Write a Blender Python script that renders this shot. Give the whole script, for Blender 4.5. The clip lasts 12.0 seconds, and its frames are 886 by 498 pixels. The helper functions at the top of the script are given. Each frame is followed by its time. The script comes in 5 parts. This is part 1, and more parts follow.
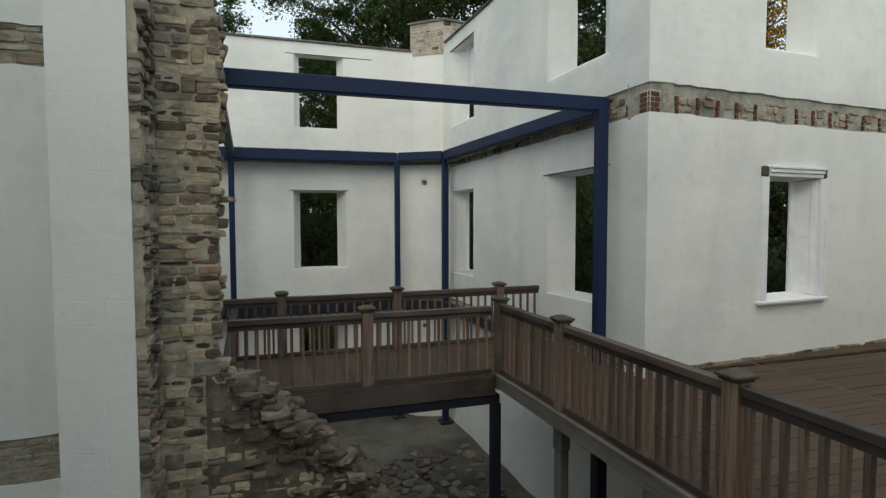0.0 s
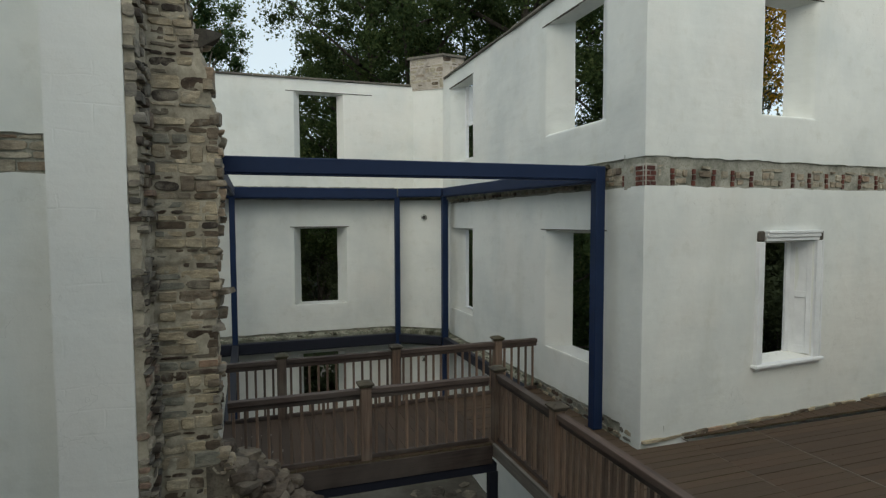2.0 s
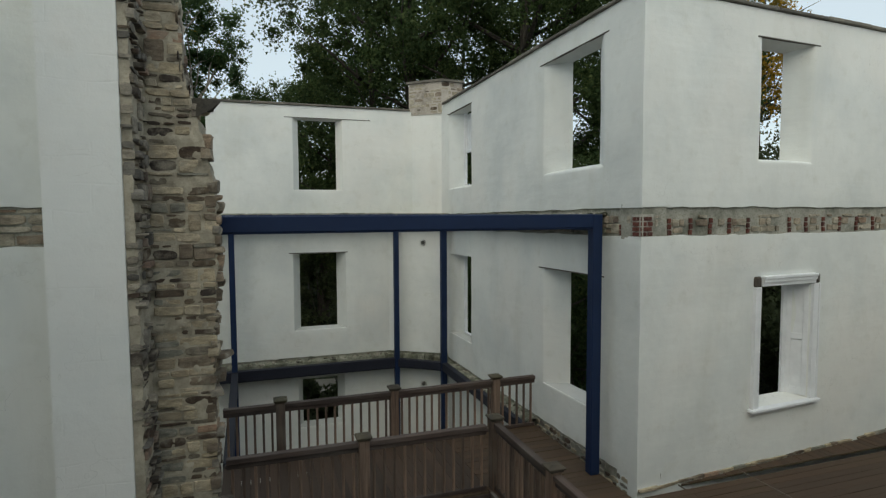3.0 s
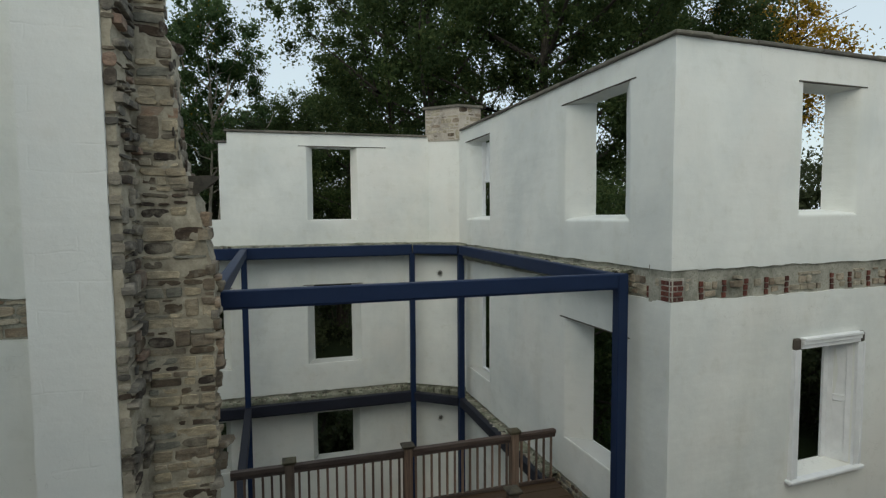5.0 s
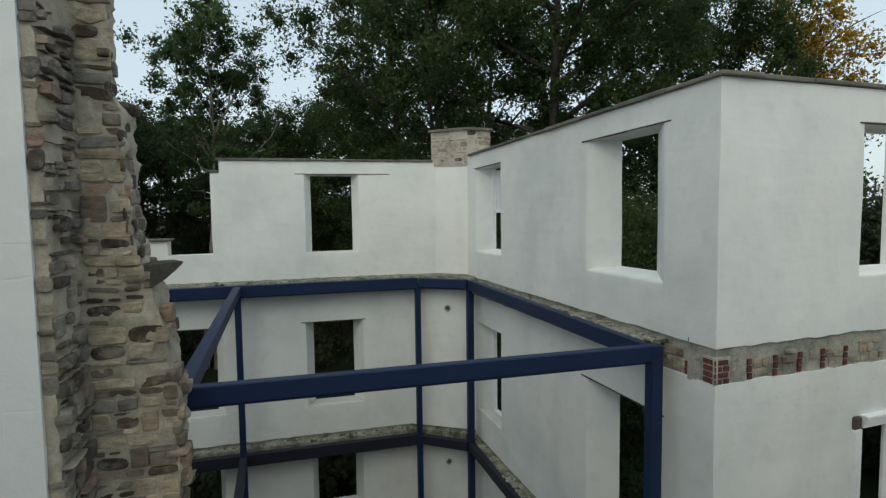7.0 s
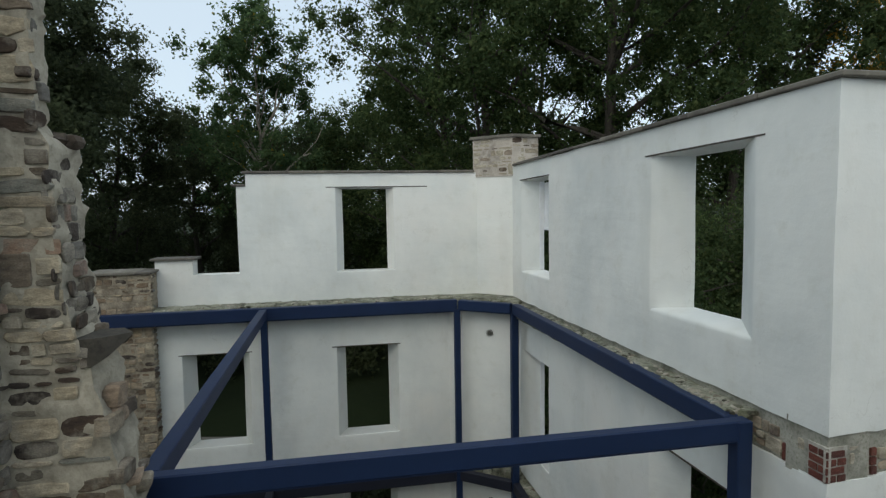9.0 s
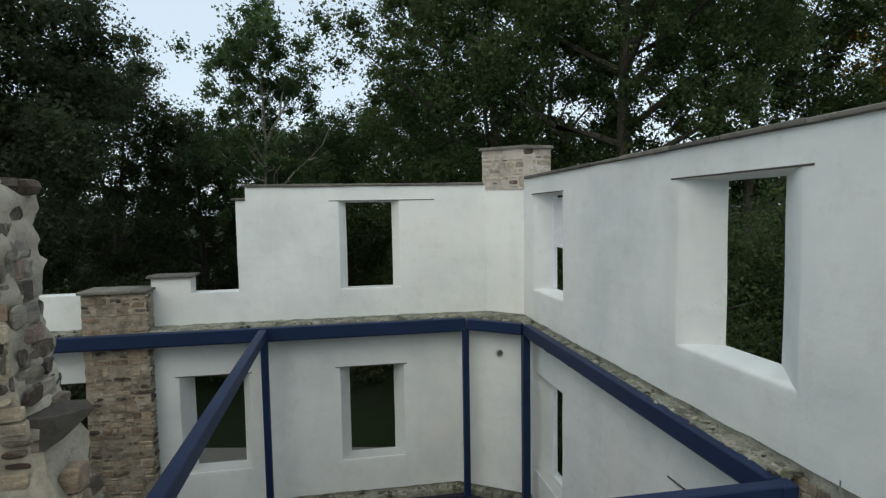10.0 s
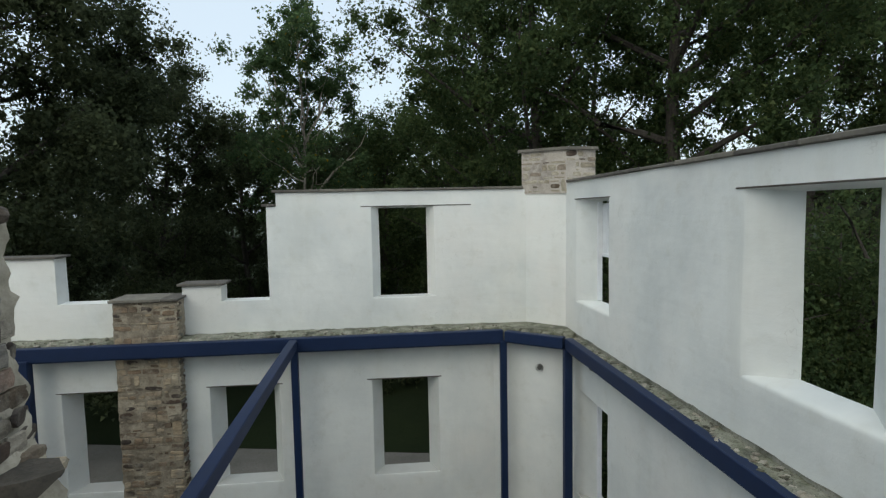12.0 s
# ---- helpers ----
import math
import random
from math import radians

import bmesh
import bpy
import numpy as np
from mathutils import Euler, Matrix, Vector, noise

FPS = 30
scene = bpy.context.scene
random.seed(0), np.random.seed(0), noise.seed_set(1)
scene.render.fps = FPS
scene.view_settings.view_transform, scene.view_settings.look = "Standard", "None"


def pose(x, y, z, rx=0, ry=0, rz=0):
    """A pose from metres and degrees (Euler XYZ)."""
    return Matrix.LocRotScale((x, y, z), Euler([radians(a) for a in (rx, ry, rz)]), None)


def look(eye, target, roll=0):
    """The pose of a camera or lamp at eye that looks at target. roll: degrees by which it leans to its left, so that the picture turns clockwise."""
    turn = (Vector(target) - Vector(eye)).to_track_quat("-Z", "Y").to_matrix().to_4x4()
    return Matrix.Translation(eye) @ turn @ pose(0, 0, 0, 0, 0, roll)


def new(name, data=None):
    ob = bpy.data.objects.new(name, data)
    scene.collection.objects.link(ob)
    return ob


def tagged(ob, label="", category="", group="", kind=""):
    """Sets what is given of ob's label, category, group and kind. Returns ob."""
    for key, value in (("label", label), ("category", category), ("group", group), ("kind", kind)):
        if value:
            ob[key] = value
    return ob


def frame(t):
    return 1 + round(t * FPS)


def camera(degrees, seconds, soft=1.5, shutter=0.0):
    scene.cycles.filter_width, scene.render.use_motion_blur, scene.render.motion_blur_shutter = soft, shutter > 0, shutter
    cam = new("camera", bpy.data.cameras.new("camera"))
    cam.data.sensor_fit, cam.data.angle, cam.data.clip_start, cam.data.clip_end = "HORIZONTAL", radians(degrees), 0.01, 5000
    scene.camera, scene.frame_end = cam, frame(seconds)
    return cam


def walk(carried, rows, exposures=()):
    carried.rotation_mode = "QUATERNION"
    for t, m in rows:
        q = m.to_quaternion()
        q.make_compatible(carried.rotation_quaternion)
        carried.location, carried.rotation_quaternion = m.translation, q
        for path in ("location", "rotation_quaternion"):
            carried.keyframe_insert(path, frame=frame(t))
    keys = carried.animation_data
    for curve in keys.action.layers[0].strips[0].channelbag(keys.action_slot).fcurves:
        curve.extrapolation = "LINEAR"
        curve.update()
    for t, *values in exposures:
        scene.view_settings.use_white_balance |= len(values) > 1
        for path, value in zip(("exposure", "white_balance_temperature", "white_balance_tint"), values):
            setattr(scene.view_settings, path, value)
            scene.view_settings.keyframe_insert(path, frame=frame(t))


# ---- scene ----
EXPOSURES = [(0.0, 0.40, 7650, 2), (3.0, 0.06, 7600, 0), (6.5, 0.02, 7400, 0), (9.5, 0.14, 7150, 2), (12.0, 0.22, 7200, 2)]
# camera and its walk
cam = camera(76.01, 12.0, soft=1.3)
PATH = [
    (0, -5.243, -6.616, 2.142, 86.94, 0.14, -18.65),
    (0.5, -5.213, -6.630, 2.383, 86.89, 0.15, -18.53),
    (1, -5.199, -6.642, 2.685, 86.77, 0.19, -18.49),
    (1.5, -5.196, -6.646, 2.940, 86.65, 0.20, -18.50),
    (2, -5.185, -6.656, 3.224, 86.53, 0.19, -18.44),
    (2.5, -5.179, -6.674, 3.587, 86.46, 0.24, -18.44),
    (3, -5.146, -6.657, 3.979, 86.30, 0.27, -18.44),
    (3.2, -5.106, -6.645, 4.116, 86.41, 0.33, -18.35),
    (4.8, -4.897, -6.261, 4.752, 86.13, 0.48, -16.44),
    (5, -4.908, -6.194, 4.862, 85.99, 0.39, -16.39),
    (5.5, -4.917, -5.972, 5.131, 85.88, 0.53, -16.21),
    (6, -4.884, -5.717, 5.347, 85.82, 0.60, -16.01),
    (6.5, -4.770, -5.477, 5.515, 85.65, 0.58, -15.82),
    (6.7, -4.705, -5.373, 5.565, 85.77, 0.67, -15.72),
    (8.3, -4.154, -4.343, 6.050, 85.89, 0.76, -13.05),
    (8.5, -4.117, -4.238, 6.061, 85.73, 0.88, -11.69),
    (9, -4.034, -4.026, 6.052, 85.70, 0.95, -10.37),
    (9.5, -3.962, -3.720, 6.124, 85.70, 0.89, -9.75),
    (10, -3.939, -3.451, 6.388, 85.62, 0.95, -9.64),
    (10.5, -3.912, -3.357, 6.526, 85.48, 1.01, -8.83),
    (11, -3.894, -3.345, 6.545, 85.49, 1.11, -6.55),
    (11.5, -3.838, -3.167, 6.553, 85.48, 1.06, -5.95),
    (12, -3.756, -2.853, 6.559, 85.41, 1.10, -5.55),
]
walk(cam, [(row[0], pose(*row[1:])) for row in PATH], EXPOSURES)
# ---- end of camera ----
# ---- world, sun, exposure ----
SUN_EL, SUN_AZ = 42.0, 208.0   # degrees; azimuth clockwise from +y
world = bpy.data.worlds.new("dusk_sky")
scene.world = world
world.use_nodes = True
wn = world.node_tree.nodes
wn.clear()
w_out = wn.new("ShaderNodeOutputWorld")
w_bg = wn.new("ShaderNodeBackground")
w_sky = wn.new("ShaderNodeTexSky")
w_sky.sky_type = "NISHITA"
w_sky.sun_disc = False
w_sky.sun_elevation = radians(SUN_EL)
w_sky.sun_rotation = radians(SUN_AZ)
w_sky.dust_density = 2.0
w_sky.air_density = 1.0
# thin high cloud that evens the evening sky out
w_veil = wn.new("ShaderNodeMix")
w_veil.data_type = "RGBA"
w_veil.inputs[0].default_value = 0.72
w_veil.inputs[7].default_value = (4.8, 5.6, 7.1, 1.0)
world.node_tree.links.new(w_sky.outputs[0], w_veil.inputs[6])
w_bg.inputs["Strength"].default_value = 0.15
world.node_tree.links.new(w_veil.outputs[2], w_bg.inputs[0])
world.node_tree.links.new(w_bg.outputs[0], w_out.inputs[0])
sun = new("sun", bpy.data.lights.new("sun", "SUN"))
sun.data.energy = 0.66
sun.data.angle = radians(60)
sun.data.color = (1.0, 0.97, 0.92)
_a, _e = radians(SUN_AZ), radians(SUN_EL)
_d = Vector((math.sin(_a) * math.cos(_e), math.cos(_a) * math.cos(_e), math.sin(_e)))
sun.matrix_world = look(_d * 50, (0, 0, 0))


# ---- materials ----
def material(name, rough=0.8, metal=0.0):
    m = bpy.data.materials.new(name)
    m.use_nodes = True
    nt = m.node_tree
    b = nt.nodes["Principled BSDF"]
    b.inputs["Roughness"].default_value = rough
    b.inputs["Metallic"].default_value = metal
    return m, nt, b


def noise_node(nt, scale, detail=4.0, rough=0.55, coord="Object", stretch=None):
    tc = nt.nodes.new("ShaderNodeTexCoord")
    n = nt.nodes.new("ShaderNodeTexNoise")
    n.inputs["Scale"].default_value = scale
    n.inputs["Detail"].default_value = detail
    n.inputs["Roughness"].default_value = rough
    src = tc.outputs[coord]
    if stretch:
        mp = nt.nodes.new("ShaderNodeMapping")
        mp.inputs["Scale"].default_value = stretch
        nt.links.new(src, mp.inputs[0])
        src = mp.outputs[0]
    nt.links.new(src, n.inputs["Vector"])
    return n


def ramp(nt, src, stops):
    r = nt.nodes.new("ShaderNodeValToRGB")
    els = r.color_ramp.elements
    while len(els) < len(stops):
        els.new(0.5)
    for e, (p, c) in zip(els, stops):
        e.position, e.color = p, (*c, 1.0)
    nt.links.new(src, r.inputs[0])
    return r


def mix(nt, a, b, fac, mode="MIX"):
    n = nt.nodes.new("ShaderNodeMix")
    n.data_type, n.blend_type = "RGBA", mode
    for sock, val in ((n.inputs[0], fac), (n.inputs[6], a), (n.inputs[7], b)):
        if isinstance(val, (int, float)):
            sock.default_value = val
        elif isinstance(val, tuple):
            sock.default_value = (*val, 1.0)
        else:
            nt.links.new(val, sock)
    return n.outputs[2]


def bump(nt, b, height, strength=0.3, dist=0.02, prev=None):
    n = nt.nodes.new("ShaderNodeBump")
    n.inputs["Strength"].default_value = strength
    n.inputs["Distance"].default_value = dist
    nt.links.new(height, n.inputs["Height"])
    if prev is not None:
        nt.links.new(prev.outputs[0], n.inputs["Normal"])
    nt.links.new(n.outputs[0], b.inputs["Normal"])
    return n


def stucco(name, base, dirt, damp):
    m, nt, b = material(name, 0.9)
    big = noise_node(nt, 0.55, 5.0, 0.6)
    mid = noise_node(nt, 3.2, 6.0, 0.65)
    fine = noise_node(nt, 45.0, 4.0, 0.6)
    run = noise_node(nt, 1.0, 5.0, 0.6, stretch=(1.3, 1.3, 0.22))
    c0 = ramp(nt, big.outputs[0], [(0.34, damp), (0.60, base)])
    warm = noise_node(nt, 0.38, 4.0, 0.6)
    tint = mix(nt, c0.outputs[0], (base[0], base[1] * 0.965, base[2] * 0.95), ramp(nt, warm.outputs[0], [(0.48, (0, 0, 0)), (0.66, (0.75, 0.75, 0.75))]).outputs[0])
    c2 = mix(nt, tint, dirt, ramp(nt, mid.outputs[0], [(0.55, (0, 0, 0)), (0.82, (0.40, 0.40, 0.40))]).outputs[0])
    c3 = mix(nt, c2, dirt, ramp(nt, run.outputs[0], [(0.56, (0, 0, 0)), (0.80, (0.30, 0.30, 0.30))]).outputs[0])
    # hairline cracks
    v = nt.nodes.new("ShaderNodeTexVoronoi")
    v.feature = "DISTANCE_TO_EDGE"
    v.inputs["Scale"].default_value = 1.5
    tc = nt.nodes.new("ShaderNodeTexCoord")
    wob = noise_node(nt, 2.5, 3.0)
    add = nt.nodes.new("ShaderNodeVectorMath")
    add.operation = "ADD"
    nt.links.new(tc.outputs["Object"], add.inputs[0])
    nt.links.new(wob.outputs["Color"], add.inputs[1])
    nt.links.new(add.outputs[0], v.inputs["Vector"])
    crack = ramp(nt, v.outputs["Distance"], [(0.0, (0.35, 0.35, 0.35)), (0.006, (0, 0, 0))])
    patch = ramp(nt, noise_node(nt, 0.8, 2.0).outputs[0], [(0.52, (0, 0, 0)), (0.62, (1, 1, 1))])
    ck = mix(nt, (0, 0, 0), crack.outputs[0], patch.outputs[0])
    c4 = mix(nt, c3, (0.42, 0.41, 0.37), ck)
    nt.links.new(c4, b.inputs["Base Color"])
    floats = noise_node(nt, 1.0, 3.0, 0.5, stretch=(0.7, 0.7, 3.6))
    lumps = noise_node(nt, 1.1, 3.0, 0.5)
    k00 = bump(nt, b, lumps.outputs[0], 0.22, 0.09)
    k0 = bump(nt, b, floats.outputs[0], 0.22, 0.045, k00)
    k = bump(nt, b, mid.outputs[0], 0.24, 0.03, k0)
    bump(nt, b, fine.outputs[0], 0.22, 0.006, k)
    return m


M_STUCCO = stucco("white_stucco", (0.80, 0.81, 0.775), (0.55, 0.54, 0.46), (0.67, 0.69, 0.67))
# stucco in a lower tone, to offset sky light on upward faces
M_SILL_DIMMED = stucco("dimmed_sill_plaster", (0.55, 0.555, 0.53), (0.40, 0.39, 0.34), (0.49, 0.49, 0.465))
M_PLASTER_SMOOTH = stucco("smooth_white_plaster", (0.80, 0.80, 0.77), (0.60, 0.59, 0.53), (0.73, 0.74, 0.72))


def add_courses(m, depth=0.34, width=1.9, row=0.31, line=0.10):
    """Faint block courses that show through the plaster."""
    nt = m.node_tree
    b = nt.nodes["Principled BSDF"]
    tc = nt.nodes.new("ShaderNodeTexCoord")
    mp = nt.nodes.new("ShaderNodeMapping")
    mp.inputs["Rotation"].default_value = (radians(90), 0, 0)
    wob = noise_node(nt, 1.7, 3.0)
    add = nt.nodes.new("ShaderNodeVectorMath")
    add.operation = "MULTIPLY_ADD"
    add.inputs[1].default_value = (0.13, 0.13, 0.13)
    nt.links.new(wob.outputs["Color"], add.inputs[0])
    nt.links.new(tc.outputs["Object"], add.inputs[2])
    nt.links.new(add.outputs[0], mp.inputs[0])
    br = nt.nodes.new("ShaderNodeTexBrick")
    br.inputs["Scale"].default_value = 1.0
    br.inputs["Brick Width"].default_value = width
    br.inputs["Row Height"].default_value = row
    br.inputs["Mortar Size"].default_value = 0.014
    br.inputs["Mortar Smooth"].default_value = 1.0
    nt.links.new(mp.outputs[0], br.inputs["Vector"])
    old = b.inputs["Normal"].links[0].from_node
    n = nt.nodes.new("ShaderNodeBump")
    n.invert = True
    n.inputs["Strength"].default_value = depth
    n.inputs["Distance"].default_value = 0.014
    patch = ramp(nt, noise_node(nt, 1.6, 3.0).outputs[0], [(0.50, (0, 0, 0)), (0.68, (1, 1, 1))])
    joint = mix(nt, (0, 0, 0), br.outputs["Fac"], patch.outputs[0])
    nt.links.new(joint, n.inputs["Height"])
    faint = mix(nt, (0, 0, 0), joint, line)
    nt.links.new(mix(nt, b.inputs["Base Color"].links[0].from_socket, (0.46, 0.45, 0.40), faint), b.inputs["Base Color"])
    nt.links.new(old.outputs[0], n.inputs["Normal"])
    nt.links.new(n.outputs[0], b.inputs["Normal"])


add_courses(M_PLASTER_SMOOTH, 0.20, 0.62, 0.24, 0.04)


def stone_material(name, stops, random_from):
    m, nt, b = material(name, 0.85)
    if random_from == "object":
        src = nt.nodes.new("ShaderNodeObjectInfo").outputs["Random"]
    else:
        src = nt.nodes.new("ShaderNodeNewGeometry").outputs["Random Per Island"]
    c = ramp(nt, src, stops)
    c.color_ramp.interpolation = "CONSTANT"
    n1 = noise_node(nt, 9.0 if random_from != "object" else 2.0, 6.0, 0.65, coord="Object")
    n2 = noise_node(nt, 60.0 if random_from != "object" else 9.0, 4.0, 0.6, coord="Object")
    c2 = mix(nt, c.outputs[0], ramp(nt, n1.outputs[0], [(0.3, (0.45, 0.42, 0.38)), (0.7, (1.25, 1.2, 1.12))]).outputs[0], 0.75, "MULTIPLY")
    c3 = mix(nt, c2, (0.42, 0.40, 0.34), ramp(nt, n2.outputs[0], [(0.60, (0, 0, 0)), (0.75, (0.5, 0.5, 0.5))]).outputs[0])
    nt.links.new(c3, b.inputs["Base Color"])
    k = bump(nt, b, n1.outputs[0], 0.6, 0.02)
    bump(nt, b, n2.outputs[0], 0.4, 0.006, k)
    return m


STONE_STOPS = [(0.0, (0.085, 0.062, 0.048)), (0.14, (0.36, 0.315, 0.24)), (0.26, (0.27, 0.25, 0.21)), (0.36, (0.41, 0.365, 0.285)),
               (0.50, (0.12, 0.085, 0.065)), (0.60, (0.33, 0.285, 0.215)), (0.70, (0.22, 0.22, 0.20)), (0.80, (0.43, 0.39, 0.315)), (0.93, (0.16, 0.15, 0.14))]
M_STONE_J = stone_material("rubble_stone_small", STONE_STOPS, "island")
PALE_STOPS = [(0.0, (0.42, 0.385, 0.31)), (0.2, (0.47, 0.43, 0.35)), (0.4, (0.36, 0.32, 0.25)), (0.55, (0.49, 0.45, 0.37)), (0.74, (0.31, 0.26, 0.21)), (0.84, (0.39, 0.37, 0.31))]
M_STONE_PALE = stone_material("pale_rubble_stone", PALE_STOPS, "object")
M_BRICK = stone_material("red_brick", [(0.0, (0.14, 0.042, 0.032)), (0.35, (0.18, 0.058, 0.042)), (0.7, (0.10, 0.035, 0.028))], "object")
M_SLAB = stone_material("slate_slab", [(0.0, (0.15, 0.142, 0.125)), (0.4, (0.20, 0.19, 0.165)), (0.7, (0.115, 0.108, 0.098))], "object")


def mortar_material(name, lo, hi, spot):
    m, nt, b = material(name, 0.95)
    n1 = noise_node(nt, 4.0, 6.0, 0.65)
    n2 = noise_node(nt, 35.0, 5.0, 0.6)
    c = ramp(nt, n1.outputs[0], [(0.3, lo), (0.65, hi)])
    c2 = mix(nt, c.outputs[0], spot, ramp(nt, n2.outputs[0], [(0.50, (0, 0, 0)), (0.70, (0.8, 0.8, 0.8))]).outputs[0])
    stain = noise_node(nt, 2.3, 5.0, 0.65)
    c3 = mix(nt, c2, tuple(0.45 * q for q in spot), ramp(nt, stain.outputs[0], [(0.48, (0, 0, 0)), (0.68, (0.78, 0.78, 0.78))]).outputs[0])
    nt.links.new(c3, b.inputs["Base Color"])
    k = bump(nt, b, n1.outputs[0], 0.5, 0.03)
    bump(nt, b, n2.outputs[0], 0.5, 0.01, k)
    return m


M_WHITE_MORTAR = mortar_material("whitish_mortar", (0.40, 0.38, 0.33), (0.52, 0.50, 0.445), (0.32, 0.30, 0.26))
M_BAND = mortar_material("grey_band_mortar", (0.27, 0.27, 0.23), (0.43, 0.41, 0.355), (0.17, 0.18, 0.13))
M_MOSS = mortar_material("moss_speckled_ledge", (0.115, 0.125, 0.075), (0.34, 0.335, 0.275), (0.045, 0.050, 0.028))


def wood_material(name, dark, light, axis, grey=(0.165, 0.155, 0.14), green=0.0, patchy=1.1, spread=0.5):
    m, nt, b = material(name, 0.75)
    st = [7.0, 7.0, 7.0]
    st[axis] = 0.35
    rnd = nt.nodes.new("ShaderNodeObjectInfo").outputs["Random"]
    grain = noise_node(nt, 4.0, 8.0, 0.7, stretch=tuple(st))
    blot = noise_node(nt, patchy, 4.0)
    c = ramp(nt, grain.outputs[0], [(0.30, dark), (0.70, light)])
    c2 = mix(nt, c.outputs[0], ramp(nt, rnd, [(0.0, (1 - spread,) * 3), (1.0, (1 + 0.9 * spread, 1 + 0.76 * spread, 1 + 0.6 * spread))]).outputs[0], 1.0, "MULTIPLY")
    c3 = mix(nt, c2, grey, ramp(nt, blot.outputs[0], [(0.45, (0, 0, 0)), (0.72, (0.65, 0.65, 0.65))]).outputs[0])
    if green:
        moss = noise_node(nt, 0.7, 3.0)
        c3 = mix(nt, c3, (0.11, 0.10, 0.04), ramp(nt, moss.outputs[0], [(0.5, (0, 0, 0)), (0.7, (green, green, green))]).outputs[0])
    nt.links.new(c3, b.inputs["Base Color"])
    bump(nt, b, grain.outputs[0], 0.35, 0.004)
    return m


M_DECK = wood_material("weathered_deck_board", (0.034, 0.019, 0.012), (0.080, 0.047, 0.028), 1, (0.056, 0.039, 0.027), 0.5, spread=0.3)
M_DECK_X = wood_material("weathered_long_deck_board", (0.042, 0.023, 0.013), (0.090, 0.053, 0.029), 0, (0.066, 0.047, 0.031), 0.5, spread=0.2)
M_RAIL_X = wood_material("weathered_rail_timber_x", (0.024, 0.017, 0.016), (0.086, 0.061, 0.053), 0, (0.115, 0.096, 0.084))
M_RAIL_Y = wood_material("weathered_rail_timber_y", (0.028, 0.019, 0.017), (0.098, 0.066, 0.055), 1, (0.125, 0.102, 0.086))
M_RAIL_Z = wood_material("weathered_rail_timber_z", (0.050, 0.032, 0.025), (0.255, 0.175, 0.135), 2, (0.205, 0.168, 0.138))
M_FASCIA = wood_material("greyed_rim_timber", (0.085, 0.075, 0.065), (0.20, 0.185, 0.165), 1, (0.22, 0.21, 0.195))
M_CAP = wood_material("mossy_post_cap", (0.020, 0.016, 0.013), (0.075, 0.060, 0.042), 0, (0.13, 0.11, 0.07), 0.4, 3.0)


def paint_material(name, col, chip, rough):
    m, nt, b = material(name, rough)
    n1 = noise_node(nt, 2.2, 6.0, 0.65)
    n2 = noise_node(nt, 26.0, 4.0, 0.6)
    c = mix(nt, tuple(0.75 * k for k in col), tuple(1.25 * k for k in col), n1.outputs[0])
    c2 = mix(nt, c, chip, ramp(nt, n2.outputs[0], [(0.66, (0, 0, 0)), (0.74, (0.55, 0.55, 0.55))]).outputs[0])
    nt.links.new(c2, b.inputs["Base Color"])
    bump(nt, b, n2.outputs[0], 0.12, 0.004)
    return m


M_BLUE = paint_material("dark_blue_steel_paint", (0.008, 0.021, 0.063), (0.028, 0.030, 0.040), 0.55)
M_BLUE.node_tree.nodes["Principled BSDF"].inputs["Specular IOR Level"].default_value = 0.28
# near-black copy of the blue: shade of the pit put into the colour
M_BLUE_SHADED = paint_material("blue_paint_with_shade", (0.006, 0.008, 0.019), (0.016, 0.016, 0.020), 0.7)
M_TRIM = paint_material("white_window_paint", (0.80, 0.81, 0.82), (0.62, 0.61, 0.57), 0.55)
M_RUST = paint_material("dark_rough_timber", (0.080, 0.066, 0.054), (0.04, 0.034, 0.03), 0.9)
M_GREY_POST = paint_material("grey_weathered_post", (0.16, 0.15, 0.14), (0.09, 0.08, 0.07), 0.85)
M_DARK = paint_material("dark_pipe", (0.10, 0.10, 0.09), (0.03, 0.03, 0.03), 0.8)


def ground_material(name, a, bcol, c, s1, s2):
    m, nt, b = material(name, 0.95)
    b.inputs["Specular IOR Level"].default_value = 0.1
    n1 = noise_node(nt, s1, 6.0, 0.6)
    n2 = noise_node(nt, s2, 5.0, 0.65)
    k1 = ramp(nt, n1.outputs[0], [(0.3, a), (0.7, bcol)])
    k2 = mix(nt, k1.outputs[0], c, ramp(nt, n2.outputs[0], [(0.5, (0, 0, 0)), (0.75, (0.8, 0.8, 0.8))]).outputs[0])
    nt.links.new(k2, b.inputs["Base Color"])
    bump(nt, b, n2.outputs[0], 0.6, 0.03)
    return m


M_GRASS = ground_material("grass", (0.013, 0.020, 0.009), (0.020, 0.030, 0.012), (0.028, 0.032, 0.017), 0.35, 9.0)
M_PATH = ground_material("gravel", (0.16, 0.155, 0.14), (0.22, 0.21, 0.19), (0.12, 0.115, 0.10), 0.8, 16.0)
M_DIRT = ground_material("trodden_earth", (0.040, 0.033, 0.028), (0.19, 0.18, 0.155), (0.10, 0.088, 0.072), 0.55, 7.0)


